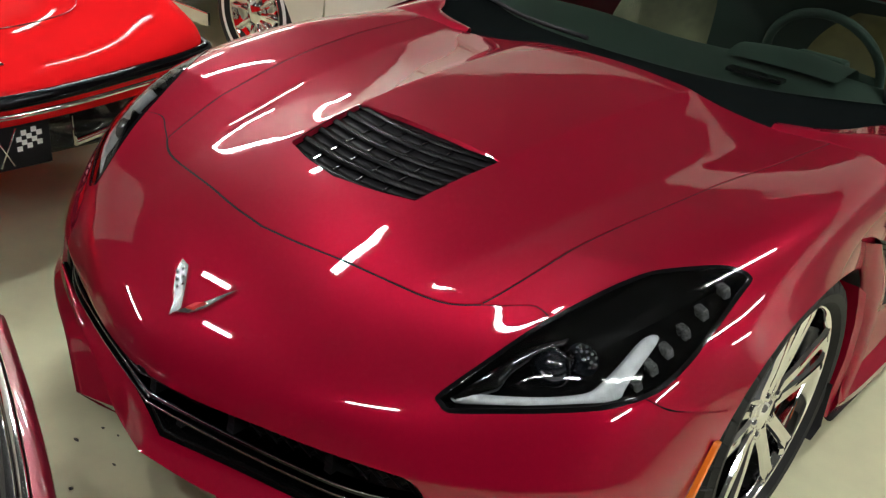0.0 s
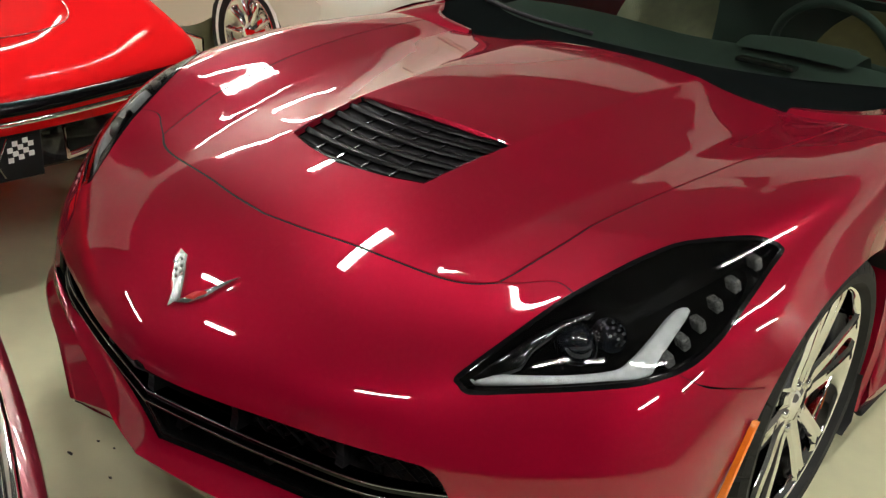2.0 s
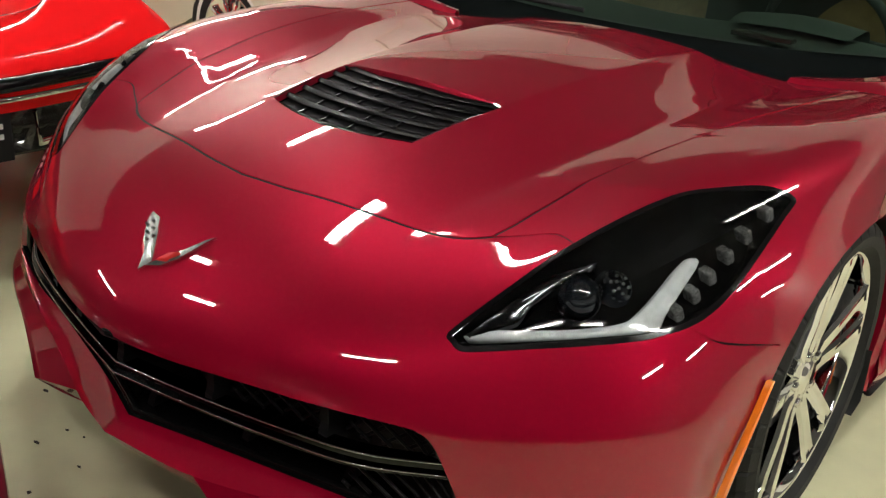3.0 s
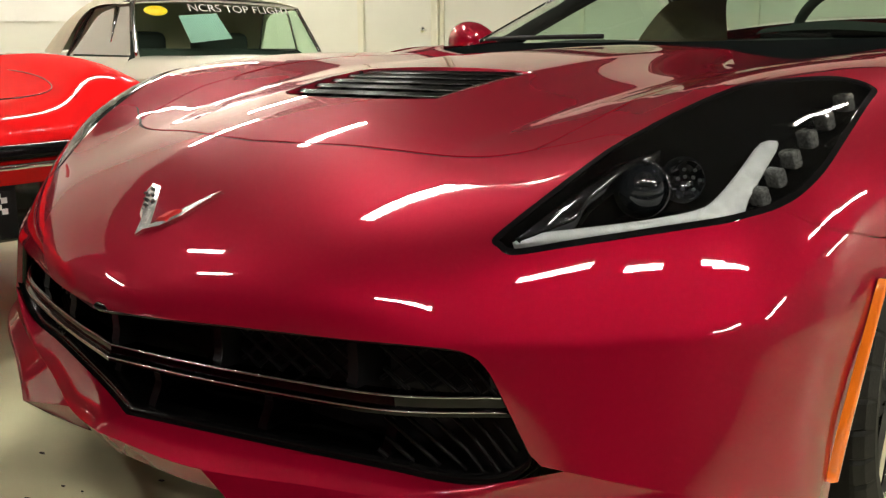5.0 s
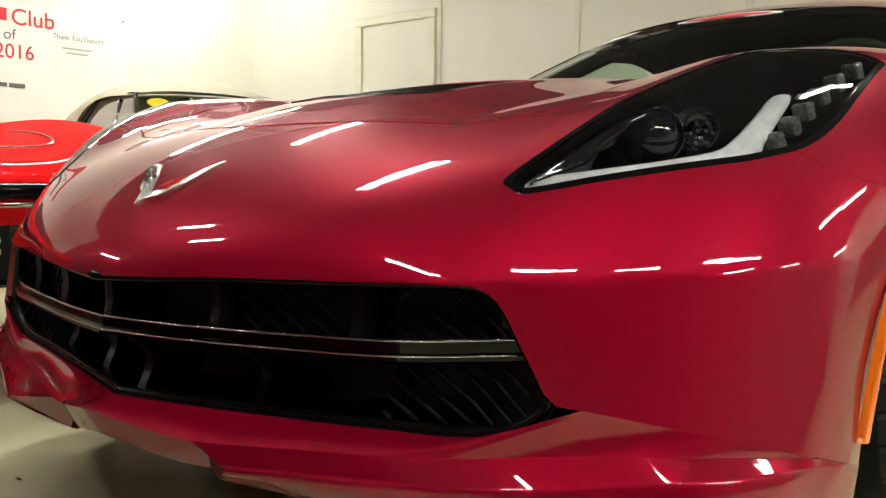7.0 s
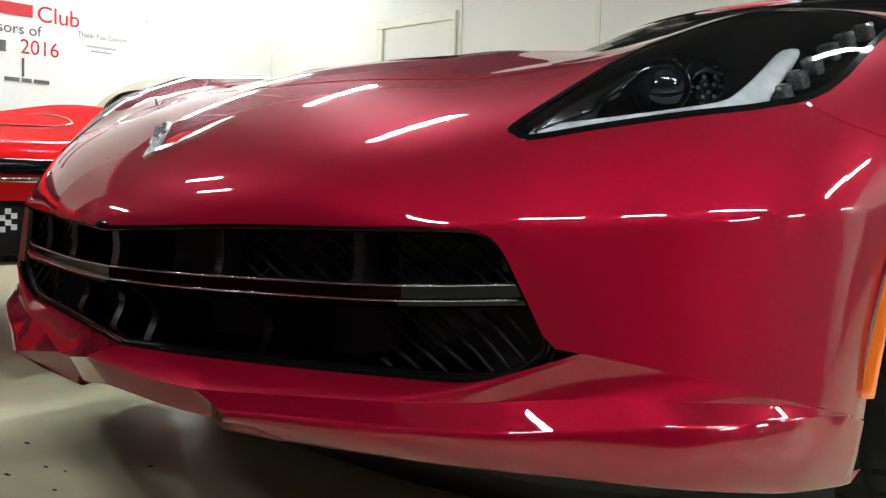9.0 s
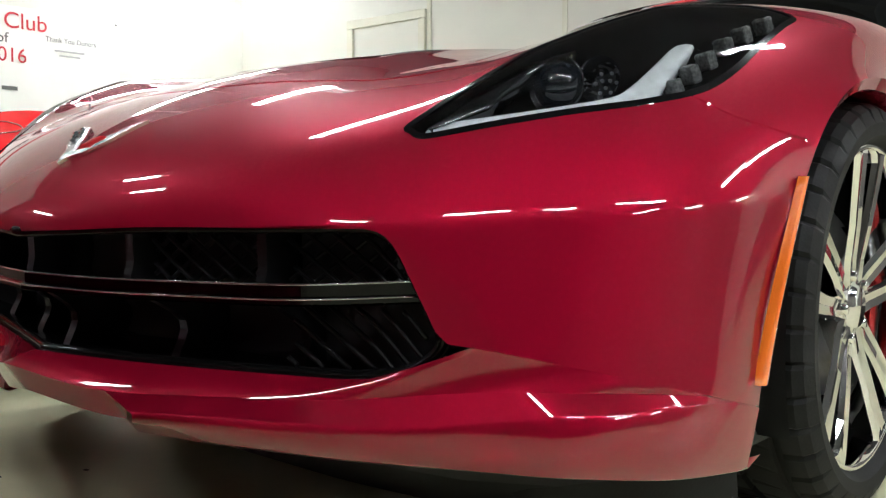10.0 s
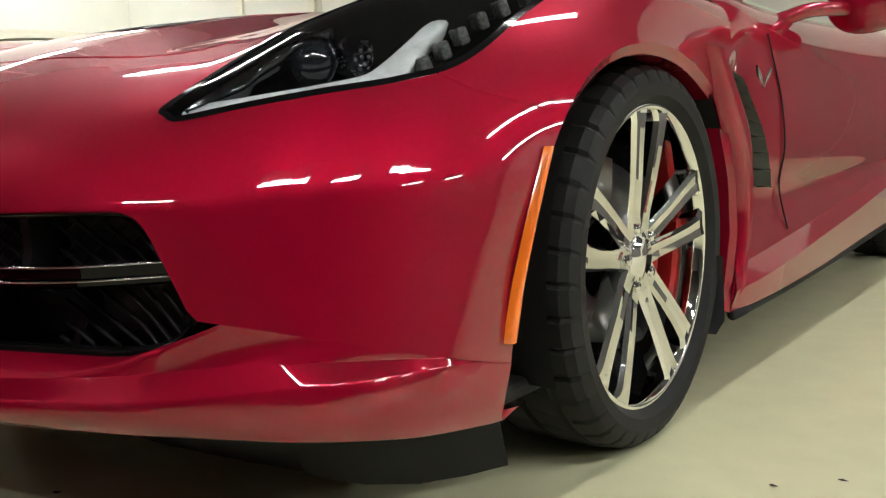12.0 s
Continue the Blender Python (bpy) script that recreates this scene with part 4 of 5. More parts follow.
edge_rear = [tuple(p) for p in skin([(u, NV) for u in (5.0, 6.0, 6.6, 7.0)])[0]]
FLANK = [
    [edge_rear[0], edge_rear[1], edge_rear[2], edge_rear[3], (.863, 1.285, .52), (.865, 1.315, .45), (.866, 1.330, .38), (.866, 1.330, .31), (.862, 1.300, .18)],
    [(.782, 1.47, .826), (.828, 1.45, .800), (.842, 1.41, .740), (.822, 1.37, .630), (.816, 1.41, .52), (.820, 1.43, .45), (.836, 1.41, .37), (.862, 1.38, .30), (.868, 1.36, .19)],
    [(.770, 1.62, .828), (.822, 1.60, .800), (.854, 1.53, .740), (.864, 1.48, .630), (.866, 1.52, .52), (.860, 1.555, .445), (.830, 1.56, .37), (.868, 1.56, .285), (.878, 1.50, .20)],
    [(.755, 2.00, .830), (.815, 2.00, .805), (.852, 2.00, .750), (.870, 2.00, .640), (.874, 2.00, .52), (.866, 2.00, .45), (.834, 2.00, .39), (.874, 2.00, .32), (.884, 2.00, .22)],
    [(.760, 2.60, .845), (.825, 2.60, .825), (.868, 2.60, .770), (.892, 2.60, .660), (.890, 2.60, .54), (.882, 2.60, .46), (.868, 2.60, .425), (.886, 2.60, .38), (.890, 2.60, .235)],
    [(.790, 3.20, .865), (.860, 3.20, .850), (.905, 3.20, .800), (.930, 3.20, .690), (.930, 3.18, .56), (.926, 3.17, .48), (.922, 3.16, .42), (.918, 3.15, .36), (.905, 3.14, .25)],
]
REAR = [
    [(0, 3.52, .945), (.4, 3.52, .935), (.70, 3.35, .89), (.86, 3.2, .85), (.905, 3.20, .800), (.935, 3.25, .66)],
    [(0, 3.7, .95), (.4, 3.7, .94), (.70, 3.7, .91), (.87, 3.7, .89), (.93, 3.7, .82), (.94, 3.7, .69)],
    [(0, 4.2, .91), (.4, 4.2, .905), (.70, 4.2, .895), (.85, 4.2, .88), (.91, 4.2, .80), (.93, 4.15, .55)],
    [(0, 4.42, .89), (.4, 4.42, .885), (.68, 4.4, .87), (.82, 4.38, .84), (.88, 4.33, .76), (.90, 4.25, .5)],
    [(0, 4.46, .6), (.4, 4.46, .6), (.66, 4.44, .6), (.80, 4.4, .6), (.87, 4.35, .55), (.89, 4.28, .4)],
    [(0, 4.42, .3), (.4, 4.42, .3), (.66, 4.40, .3), (.80, 4.36, .3), (.86, 4.3, .3), (.88, 4.25, .3)],
]
for s in (1, -1):
    flank = part("door", sheet_mesh("door", FLANK, 64, 80, sides=(s,)), CRYSTAL_RED, car)
    # gill behind the front wheel with its dark mesh, and the badge
    gill = even(smooth_line([(.864, 1.165, .700), (.867, 1.238, .600), (.868, 1.328, .477), (.868, 1.350, .40), (.868, 1.340, .295), (.866, 1.305, .20)], 6), 40)
    rear = even(smooth_line([(.864, 1.225, .690), (.868, 1.350, .588), (.869, 1.390, .531), (.868, 1.398, .469), (.870, 1.392, .38), (.872, 1.352, .25)], 6), 40)
    bulge = gill * .45 + rear * .55 + np.array([.013, 0, 0])
    part("side_gill", strip_mesh("side_gill", gill + [-.02, -.004, 0], gill, bulge, rear, rear + [-.045, .016, 0], sides=(s,), sharp=False), CRYSTAL_RED, flank)
    mesh_fore = even(smooth_line([(.848, 1.282, .668), (.846, 1.376, .594), (.846, 1.444, .507), (.850, 1.493, .421)], 6), 24)
    mesh_rear = even(smooth_line([(.866, 1.345, .645), (.868, 1.474, .541), (.868, 1.520, .48), (.866, 1.552, .417)], 6), 24)
    grate = part("gill_mesh", strip_mesh("gill_mesh", mesh_fore + [-.02, -.01, 0], mesh_fore, mesh_rear, sides=(s,)), GRATE, flank, "dark mesh strip in the vent")
    for k in range(2, 24, 3):
        part("mesh_bar", tube_mesh([tuple((mesh_fore[k] + [.001, 0, 0]) * [s, 1, 1]), tuple((mesh_rear[k] + [.001, 0, 0]) * [s, 1, 1])], .0016, 5), MESH_BLACK, grate)
    # crossed flags
    for side in (-1, 1):
        blade = [(.870, 1.455, .628), (.870, 1.455 + side * .008, .634), (.871, 1.455 + side * .040, .652 + .004 * side), (.871, 1.455 + side * .050, .672), (.871, 1.455 + side * .022, .656)]
        V = [np.array(p) * [s, 1, 1] for p in blade] + [(np.array(p) + [.004, 0, 0]) * [s, 1, 1] for p in blade]
        FF = [(i, (i + 1) % 5, 5 + (i + 1) % 5, 5 + i) for i in range(5)] + [(5, 6, 7, 8, 9)]
        part("fender_badge", mesh_of("fender_badge", V, FF, False), BADGE_CHROME, flank, "small chrome winged badge")
    # sill trim, wheel flap, arch lip
    seam = smooth_line([(.852, 1.545, .745), (.858, 1.580, .68), (.864, 1.622, .60), (.866, 1.645, .50), (.850, 1.665, .41), (.862, 1.700, .31)], 5)
    part("door_seam", tube_mesh([tuple(np.array(p) * [s, 1, 1]) for p in seam], .002, 6), BLACK, flank)
    skirt_top = smooth_line([(.866, 1.32, .262), (.858, 1.42, .282), (.852, 1.60, .300), (.852, 1.89, .325), (.862, 2.24, .355), (.878, 2.70, .405), (.905, 3.15, .44)], 5)
    skirt_edge = smooth_line([(.876, 1.305, .225), (.890, 1.42, .236), (.898, 1.60, .252), (.900, 1.89, .278), (.902, 2.24, .308), (.906, 2.70, .355), (.920, 3.15, .39)], 5)
    skirt_foot = [p * [1, 1, 0] + np.array([-.014, .0, .18 + .25 * (p[2] - .225)]) for p in skirt_edge]
    part("side_skirt", strip_mesh("side_skirt", skirt_top, skirt_edge, skirt_foot, [p + np.array([-.08, 0, .0]) for p in skirt_foot], sides=(s,)), CRYSTAL_RED, car)
    sill = [(.862 * s, 1.32, .172), (.872 * s, 1.7, .182), (.880 * s, 2.2, .20), (.89 * s, 3.0, .235)]
    part("sill", tube_mesh(smooth_line(sill, 6), .012, 8), BLACK, car)
    flap = [np.array([(.80, 1.24, .30), (.80, 1.26, .17), (.80, 1.22, .15)]), np.array([(.862, 1.255, .30), (.864, 1.268, .17), (.862, 1.225, .15)])]
    part("wheel_flap", strip_mesh("wheel_flap", *flap, sides=(s,)), BLACK, car)
    arch = [skin([(NU, v)])[0][0] * [s, 1, 1] for v in np.linspace(0.0, NV, 50)] + [np.array([.863 * s, 1.285, .52]), np.array([.865 * s, 1.315, .45]), np.array([.866 * s, 1.330, .34]), np.array([.862 * s, 1.300, .18])]
    hub = np.array([0, .972, .331])
    flange = []
    for p in arch:
        d = (p - hub) * [0, 1, 1]
        flange.append(p - d / np.linalg.norm(d) * .017 - [.010 * s, 0, 0])
    part("arch_lip", strip_mesh("arch_lip", [p * [s, 1, 1] for p in arch], [p * [s, 1, 1] for p in flange], [p * [s, 1, 1] - np.array([.05, 0, 0]) for p in flange], sides=(s,)), CRYSTAL_RED, car)
    # door mirror
    m = bmesh.new()
    bmesh.ops.create_uvsphere(m, u_segments=24, v_segments=16, radius=1)
    for v in m.verts:
        x, y, z = v.co
        v.co = (x * .115, y * (.075 if y < 0 else .03), z * (.072 - .02 * x))
    me = bpy.data.meshes.new("door_mirror")
    m.to_mesh(me)
    m.free()
    me.polygons.foreach_set("use_smooth", [True] * len(me.polygons))
    me.transform(pose(s * .97, 2.03, .845, 0, 0, s * 8))
    mirror = part("door_mirror", me, CRYSTAL_RED, car, "red door mirror")
    part("mirror_stalk", tube_mesh(smooth_line([(s * .79, 1.83, .80), (s * .86, 1.88, .825), (s * .93, 2.0, .83)], 4), .018, 8), CRYSTAL_RED, mirror)
part("rear_body", sheet_mesh("rear_body", REAR, 30, 40, True, (1, -1)), CRYSTAL_RED, car)

GLASS = clear_material((0.80, 0.95, 0.85, 1))
GLASS.name = "windscreen_glass"
SCREEN = [
    [(0, 1.500, .838), (.20, 1.510, .838), (.42, 1.560, .840), (.59, 1.640, .844), (.705, 1.740, .846)],
    [(0, 1.690, .935), (.20, 1.695, .933), (.39, 1.735, .930), (.545, 1.795, .924), (.655, 1.870, .916)],
    [(0, 1.880, 1.028), (.18, 1.885, 1.026), (.35, 1.920, 1.020), (.495, 1.960, 1.005), (.602, 2.010, .985)],
    [(0, 2.080, 1.110), (.17, 2.085, 1.108), (.325, 2.105, 1.099), (.450, 2.125, 1.080), (.548, 2.150, 1.050)],
]
glass = part("windscreen", sheet_mesh("windscreen", SCREEN, 24, 20, True, (1, -1)), GLASS, car, "clear raked windscreen")
ROOF = [
    [(0, 2.080, 1.113), (.17, 2.085, 1.111), (.325, 2.105, 1.102), (.450, 2.125, 1.083), (.560, 2.150, 1.050)],
    [(0, 2.22, 1.153), (.17, 2.22, 1.150), (.33, 2.23, 1.138), (.46, 2.25, 1.115), (.580, 2.28, 1.072)],
    [(0, 2.50, 1.200), (.18, 2.50, 1.196), (.34, 2.50, 1.178), (.48, 2.51, 1.145), (.610, 2.53, 1.085)],
    [(0, 2.80, 1.178), (.18, 2.80, 1.174), (.36, 2.80, 1.156), (.51, 2.80, 1.120), (.64, 2.80, 1.055)],
    [(0, 2.96, 1.135), (.18, 2.96, 1.132), (.37, 2.96, 1.116), (.53, 2.96, 1.085), (.66, 2.96, 1.02)],
]
HATCH = [
    [(0, 2.98, 1.130), (.18, 2.98, 1.127), (.36, 2.98, 1.112), (.50, 2.98, 1.085), (.60, 2.98, 1.045)],
    [(0, 3.15, 1.080), (.18, 3.15, 1.077), (.38, 3.15, 1.062), (.52, 3.15, 1.038), (.62, 3.15, 1.0)],
    [(0, 3.35, 1.015), (.18, 3.35, 1.012), (.40, 3.35, 1.000), (.54, 3.35, .980), (.64, 3.35, .95)],
    [(0, 3.52, .950), (.18, 3.52, .948), (.40, 3.52, .940), (.56, 3.52, .925), (.66, 3.52, .905)],
]
part("roof_bar", box_bm(-.60, .60, 2.90, 2.97, 1.045, 1.125, .015), BLACK, car)
LINING = [[(x * .97, y + .02, z - .03) for x, y, z in row] for row in ROOF]
part("headlining", sheet_mesh("headlining", LINING, 20, 20, True, (1, -1)), BLACK, car, "black headlining")
hatch_mesh = sheet_mesh("rear_glass", HATCH, 20, 20, True, (1, -1))
hatch_mesh.flip_normals()
part("rear_glass", hatch_mesh, GLASS, car, "tinted rear hatch glass")
part("roof", sheet_mesh("roof", ROOF, 24, 30, True, (1, -1)), CRYSTAL_RED, car)
for s in (1, -1):
    pillar = smooth_line([(s * .715, 1.745, .842), (s * .665, 1.875, .910), (s * .612, 2.015, .982), (s * .562, 2.155, 1.048), (s * .59, 2.28, 1.068), (s * .62, 2.53, 1.080), (s * .65, 2.85, 1.038), (s * .73, 3.2, .90)], 6)
    part("roof_rail", tube_mesh(pillar, .006, 10), GLOSS_BLACK, car, "thin black window rail")
    inner = [(p[0] - s * .055, p[1] + .045, p[2] - .014) for p in pillar[:28]]
    part("pillar_trim", tube_mesh(inner, .026, 8), BLACK, car)
    low = [(.74, 1.78, .845), (.755, 1.9, .838), (.755, 2.2, .838), (.775, 2.7, .855), (.79, 3.1, .87)]
    top = [(.705, 1.78, .860), (.62, 2.02, .975), (.60, 2.33, 1.060), (.64, 2.7, 1.050), (.73, 3.1, .925)]
    part("side_glass", strip_mesh("side_glass", even(smooth_line(low, 4), 24), even(smooth_line(top, 4), 24), sides=(s,)), GLASS, car, "clear side window")
u_cap = float(uv_of([(.50, 1.44, .79)])[0, 0])
cap_front = skin([(u, NV) for u in np.linspace(u_cap, 5.0, 17)])[0]
cap_rear = even(smooth_line([(.50, 1.448, .797), (.60, 1.450, .812), (.66, 1.480, .822), (.71, 1.56, .831), (.772, 1.62, .830)], 5), 17)
cap_mid = cap_front * .5 + cap_rear * .5 + np.array([0, 0, .003])
for s in (1, -1):
    part("fender_cap", strip_mesh("fender_cap", cap_front, cap_mid, cap_rear, cap_rear + [0, .004, -.02], sides=(s,), sharp=False), CRYSTAL_RED, car)
COWL = mat("cowl_plastic", (0.004, 0.005, 0.005), rough=0.8, spec=0.0, bump=0.3, bump_scale=250)
cowl_front = skin([(u, NV) for u in np.linspace(0, 5.0, 25)])[0] + [0, .004, -.012]
cowl_rear = even(smooth_line([(0, 1.510, .832), (.20, 1.520, .832), (.42, 1.570, .834), (.60, 1.670, .838), (.755, 1.80, .836)], 6), 25)
part("cowl", strip_mesh("cowl", across(cowl_front), across(cowl_rear)), COWL, car, "black plastic cowl under the windscreen")
for x0 in (-.62,):
    wiper = smooth_line([(x0, 1.50 if x0 > -.3 else 1.66, .848), (x0 + .25, 1.525 if x0 > -.3 else 1.55, .848), (x0 + .5, 1.545 if x0 > -.3 else 1.515, .848)], 6)
    part("wiper", tube_mesh(wiper, .007, 6), BLACK, car)
# cabin
DASH = mat("dash_black", (0.045, 0.058, 0.051), rough=0.7, spec=0.25, bump=0.3, bump_scale=250)
TAN = mat("tan_leather", (0.14, 0.095, 0.035), rough=0.5, vary=0.15, scale=30, bump=0.2, bump_scale=120)
DASHNET = [
    [(0, 1.47, .80), (.3, 1.49, .80), (.55, 1.58, .80), (.70, 1.70, .80)],
    [(0, 1.64, .828), (.3, 1.66, .838), (.55, 1.74, .835), (.71, 1.82, .82)],
    [(0, 1.84, .830), (.3, 1.85, .858), (.55, 1.88, .845), (.72, 1.92, .82)],
    [(0, 1.96, .80), (.3, 1.97, .83), (.55, 1.98, .81), (.72, 2.0, .79)],
    [(0, 1.97, .50), (.3, 1.98, .50), (.55, 1.99, .50), (.72, 2.0, .50)],
]
part("dashboard", sheet_mesh("dashboard", DASHNET, 20, 24, True, (1, -1)), DASH, car, "black dashboard with a hooded cluster")
part("cluster_hood", sheet_mesh("cluster_hood", [[(.20, 1.74, .852), (.36, 1.72, .864), (.52, 1.74, .852)], [(.19, 1.82, .872), (.36, 1.81, .892), (.53, 1.82, .872)], [(.20, 1.90, .868), (.36, 1.90, .892), (.52, 1.90, .868)], [(.20, 1.92, .82), (.36, 1.92, .82), (.52, 1.92, .82)]], 14, 14), DASH, car)
part("dash_vent", box_bm(.26, .42, 1.62, 1.66, .838, .850, .003), GLOSS_BLACK, car)
wheel_ring = [(.37 + .175 * math.cos(t), 2.03 - .16 * math.sin(t) * .42, .815 + .16 * math.sin(t)) for t in np.linspace(0, 2 * math.pi, 48, endpoint=False)]
steer = part("steering_wheel", tube_mesh(wheel_ring, .014, 8, True), DASH, car, "black steering wheel")
part("steering_hub", box_bm(.29, .45, 2.005, 2.05, .78, .85, .015), DASH, steer)
for a in (-.1, .1):
    part("steering_spoke", tube_mesh([(.37 + a * .5, 2.03, .815), (.37 + a * 1.65, 2.035, .805)], .014, 8), DASH, steer)
for x in (-.37, .37):
    net = [[(x - .20, 2.28, .45), (x, 2.30, .45), (x + .20, 2.28, .45)], [(x - .22, 2.33, .62), (x, 2.38, .62), (x + .22, 2.33, .62)], [(x - .19, 2.44, .82), (x, 2.47, .82), (x + .19, 2.44, .82)], [(x - .13, 2.52, .95), (x, 2.53, .96), (x + .13, 2.52, .95)], [(x - .11, 2.58, .99), (x, 2.60, 1.0), (x + .11, 2.58, .99)]]
    if x > 0:
        net = [[(a, b, c if c < .8 else .8 + (c - .8) * .45) for a, b, c in row] for row in net]
    part("seat", sheet_mesh("seat", net, 12, 20), TAN, car, "tan leather seat back")
part("cabin_floor", box_bm(-.70, .70, 1.5, 3.1, .30, .34), DASH, car)
part("rear_bulkhead", box_bm(-.68, .68, 3.0, 3.05, .34, .86), DASH, car)
STICKER_RED = mat("sticker_red", (0.55, 0.03, 0.03), rough=0.5)


def on_screen(x, y):
    """A place and normal just over the windscreen at a given x, y."""
    at, cu, cv = spline_sheet(SCREEN, True)
    uv = np.array([(cu * i / 60, cv * j / 60) for j in range(61) for i in range(61)])
    P = at(uv)
    k = ((P[:, 0] - abs(x)) ** 2 + (P[:, 1] - y) ** 2).argmin()
    return P[k], sheet_normals(at, uv[k:k + 1], cu, cv)[0]


def screen_oval(cx, cy, rx, ry, lift):
    V, n = [], 36
    for k in range(n):
        t = 2 * math.pi * k / n
        x, y = cx + rx * math.cos(t), cy + ry * math.sin(t)
        p, nn = on_screen(x, y)
        V.append((x, y, p[2] + lift + (y - p[1]) * .55))
    return mesh_of("sticker", V, [tuple(range(n))], False)


part("sticker", screen_oval(.0, 2.035, .165, .030, .005), WHITE, glass, "white and red oval sticker")
part("sticker_bar", screen_oval(.0, 2.030, .140, .016, .007), STICKER_RED, glass)
part("sticker", screen_oval(-.38, 2.04, .075, .024, .005), WHITE, glass)


# ---- the cars behind ----
def classic_wheel(parent, x, y, r, white):
    """A period wheel: tyre with a white line, turned cover with fins."""
    s = 1 if x > 0 else -1
    w = new("wheel")
    w.parent = parent
    w.matrix_basis = pose(x, y, r) @ Matrix.Diagonal((s, 1, 1, 1))
    part("tyre", lathe_mesh([(-.09, .19), (-.10, .25), (-.085, r - .02), (-.06, r), (.06, r), (.085, r - .02), (.10, .25), (.09, .19)], 56, "x", "tyre"), RUBBER, w)
    if white:
        part("white_band", lathe_mesh([(.1005, .262), (.1025, .256), (.1035, .246), (.1015, .238)], 56, "x", "white_band"), WHITE, w)
    part("rim", lathe_mesh([(.085, .20), (.095, .197), (.09, .185), (.07, .175), (.065, .10), (.085, .06), (.10, .045), (.105, .001)], 48, "x", "rim"), CHROME, w)
    for i in range(10):
        t = 2 * math.pi * i / 10
        me = tube_mesh([(.082, .055, 0), (.078, .12, 0), (.086, .18, 0)], .012, 6)
        me.transform(Matrix.Rotation(t, 4, "X"))
        part("fin", me, CHROME, w)
    return w


coupe = thing("classic_coupe", "bright red classic coupe with a slim chrome bumper", "car", (-1.22, .33, 0), 90)
COUPE = [
    [(0, .10, .36), (.30, .12, .36), (.52, .16, .36), (.66, .20, .36), (.74, .25, .36), (.80, .36, .36)],
    [(0, .000, .545), (.30, .022, .55), (.52, .072, .555), (.68, .115, .56), (.775, .165, .56), (.81, .28, .56)],
    [(0, .030, .605), (.30, .05, .61), (.52, .10, .62), (.68, .14, .630), (.780, .195, .630), (.815, .31, .605)],
    [(0, .25, .66), (.30, .26, .665), (.48, .29, .695), (.64, .33, .733), (.76, .38, .712), (.840, .45, .62)],
    [(0, .60, .695), (.30, .60, .70), (.49, .60, .735), (.66, .62, .800), (.79, .65, .775), (.895, .68, .65)],
    [(0, 1.00, .73), (.30, 1.00, .73), (.48, 1.00, .75), (.66, 1.00, .840), (.79, 1.00, .80), (.895, 1.00, .70)],
    [(0, 1.50, .78), (.30, 1.50, .77), (.48, 1.50, .77), (.66, 1.50, .80), (.79, 1.50, .77), (.870, 1.50, .60)],
    [(0, 1.75, .80), (.30, 1.75, .79), (.48, 1.75, .785), (.66, 1.75, .79), (.79, 1.75, .76), (.850, 1.75, .55)],
]
part("front_body", sheet_mesh("front_body", COUPE, 40, 60, True, (1, -1), keep=lambda u, v: v > .62), BRIGHT_RED, coupe)
part("hood_seam", tube_mesh([(x, y, z + .002) for x, y, z in smooth_line([(-.50, 1.3, .765), (-.49, .7, .745), (-.44, .42, .705), (-.30, .33, .68), (0, .30, .675), (.30, .33, .68), (.44, .42, .705), (.49, .7, .745), (.50, 1.3, .765)], 6)], .0022, 4), GLOSS_BLACK, coupe)
part("nose_recess", box_bm(-.70, .70, .22, .32, .28, .56, .01), GLOSS_BLACK, coupe)
dark_lip = [(x, y - .004, z - .02) for x, y, z in smooth_line([(-.80, .30, .565), (-.782, .20, .565), (-.74, .145, .565), (-.52, .072, .562), (0, -.004, .556), (.52, .072, .562), (.74, .145, .565), (.782, .20, .565), (.80, .30, .565)], 8)]
part("nose_edge", tube_mesh([(x, y + .01, z + .018) for x, y, z in dark_lip], .022, 8), BLACK_CHROME, coupe)
part("chrome_bumper", tube_mesh([(x * 1.01, y - .012, z - .016) for x, y, z in dark_lip], .0065, 10, squash=1.2), CHROME, coupe, "slim chrome bumper")
for s in (1, -1):
    frame_line = [(s * .22, .10, .475), (s * .24, .12, .345), (s * .66, .24, .355), (s * .70, .22, .48)]
    part("grille_frame", tube_mesh(smooth_line(frame_line, 1, True), .012, 6, True), CHROME, coupe)
    lamp = part("turn_lamp", lathe_mesh([(-.01, .04), (.01, .04), (.018, .03), (.022, .001)], 24, "x", "turn_lamp"), RIB_GREY, coupe)
    lamp.matrix_basis = pose(s * .60, .16, .43, 0, 0, -90)
    part("side_panel", sheet_mesh("side_panel", [[(.80, .30, .56), (.80, .33, .45), (.79, .38, .30)], [(.875, .68, .64), (.88, .66, .45), (.85, .62, .30)], [(.895, 1.0, .70), (.89, 1.0, .66), (.86, 1.0, .66)], [(.87, 1.5, .62), (.87, 1.45, .45), (.85, 1.40, .22)], [(.86, 2.5, .62), (.86, 2.5, .45), (.85, 2.5, .22)], [(.90, 3.6, .70), (.92, 3.6, .5), (.86, 3.6, .25)], [(.80, 4.4, .78), (.84, 4.4, .55), (.78, 4.3, .3)]], 12, 50, sides=(s,)), BRIGHT_RED, coupe)
    classic_wheel(coupe, s * .76, 1.0, .335, False)
    classic_wheel(coupe, s * .76, 3.49, .335, False)
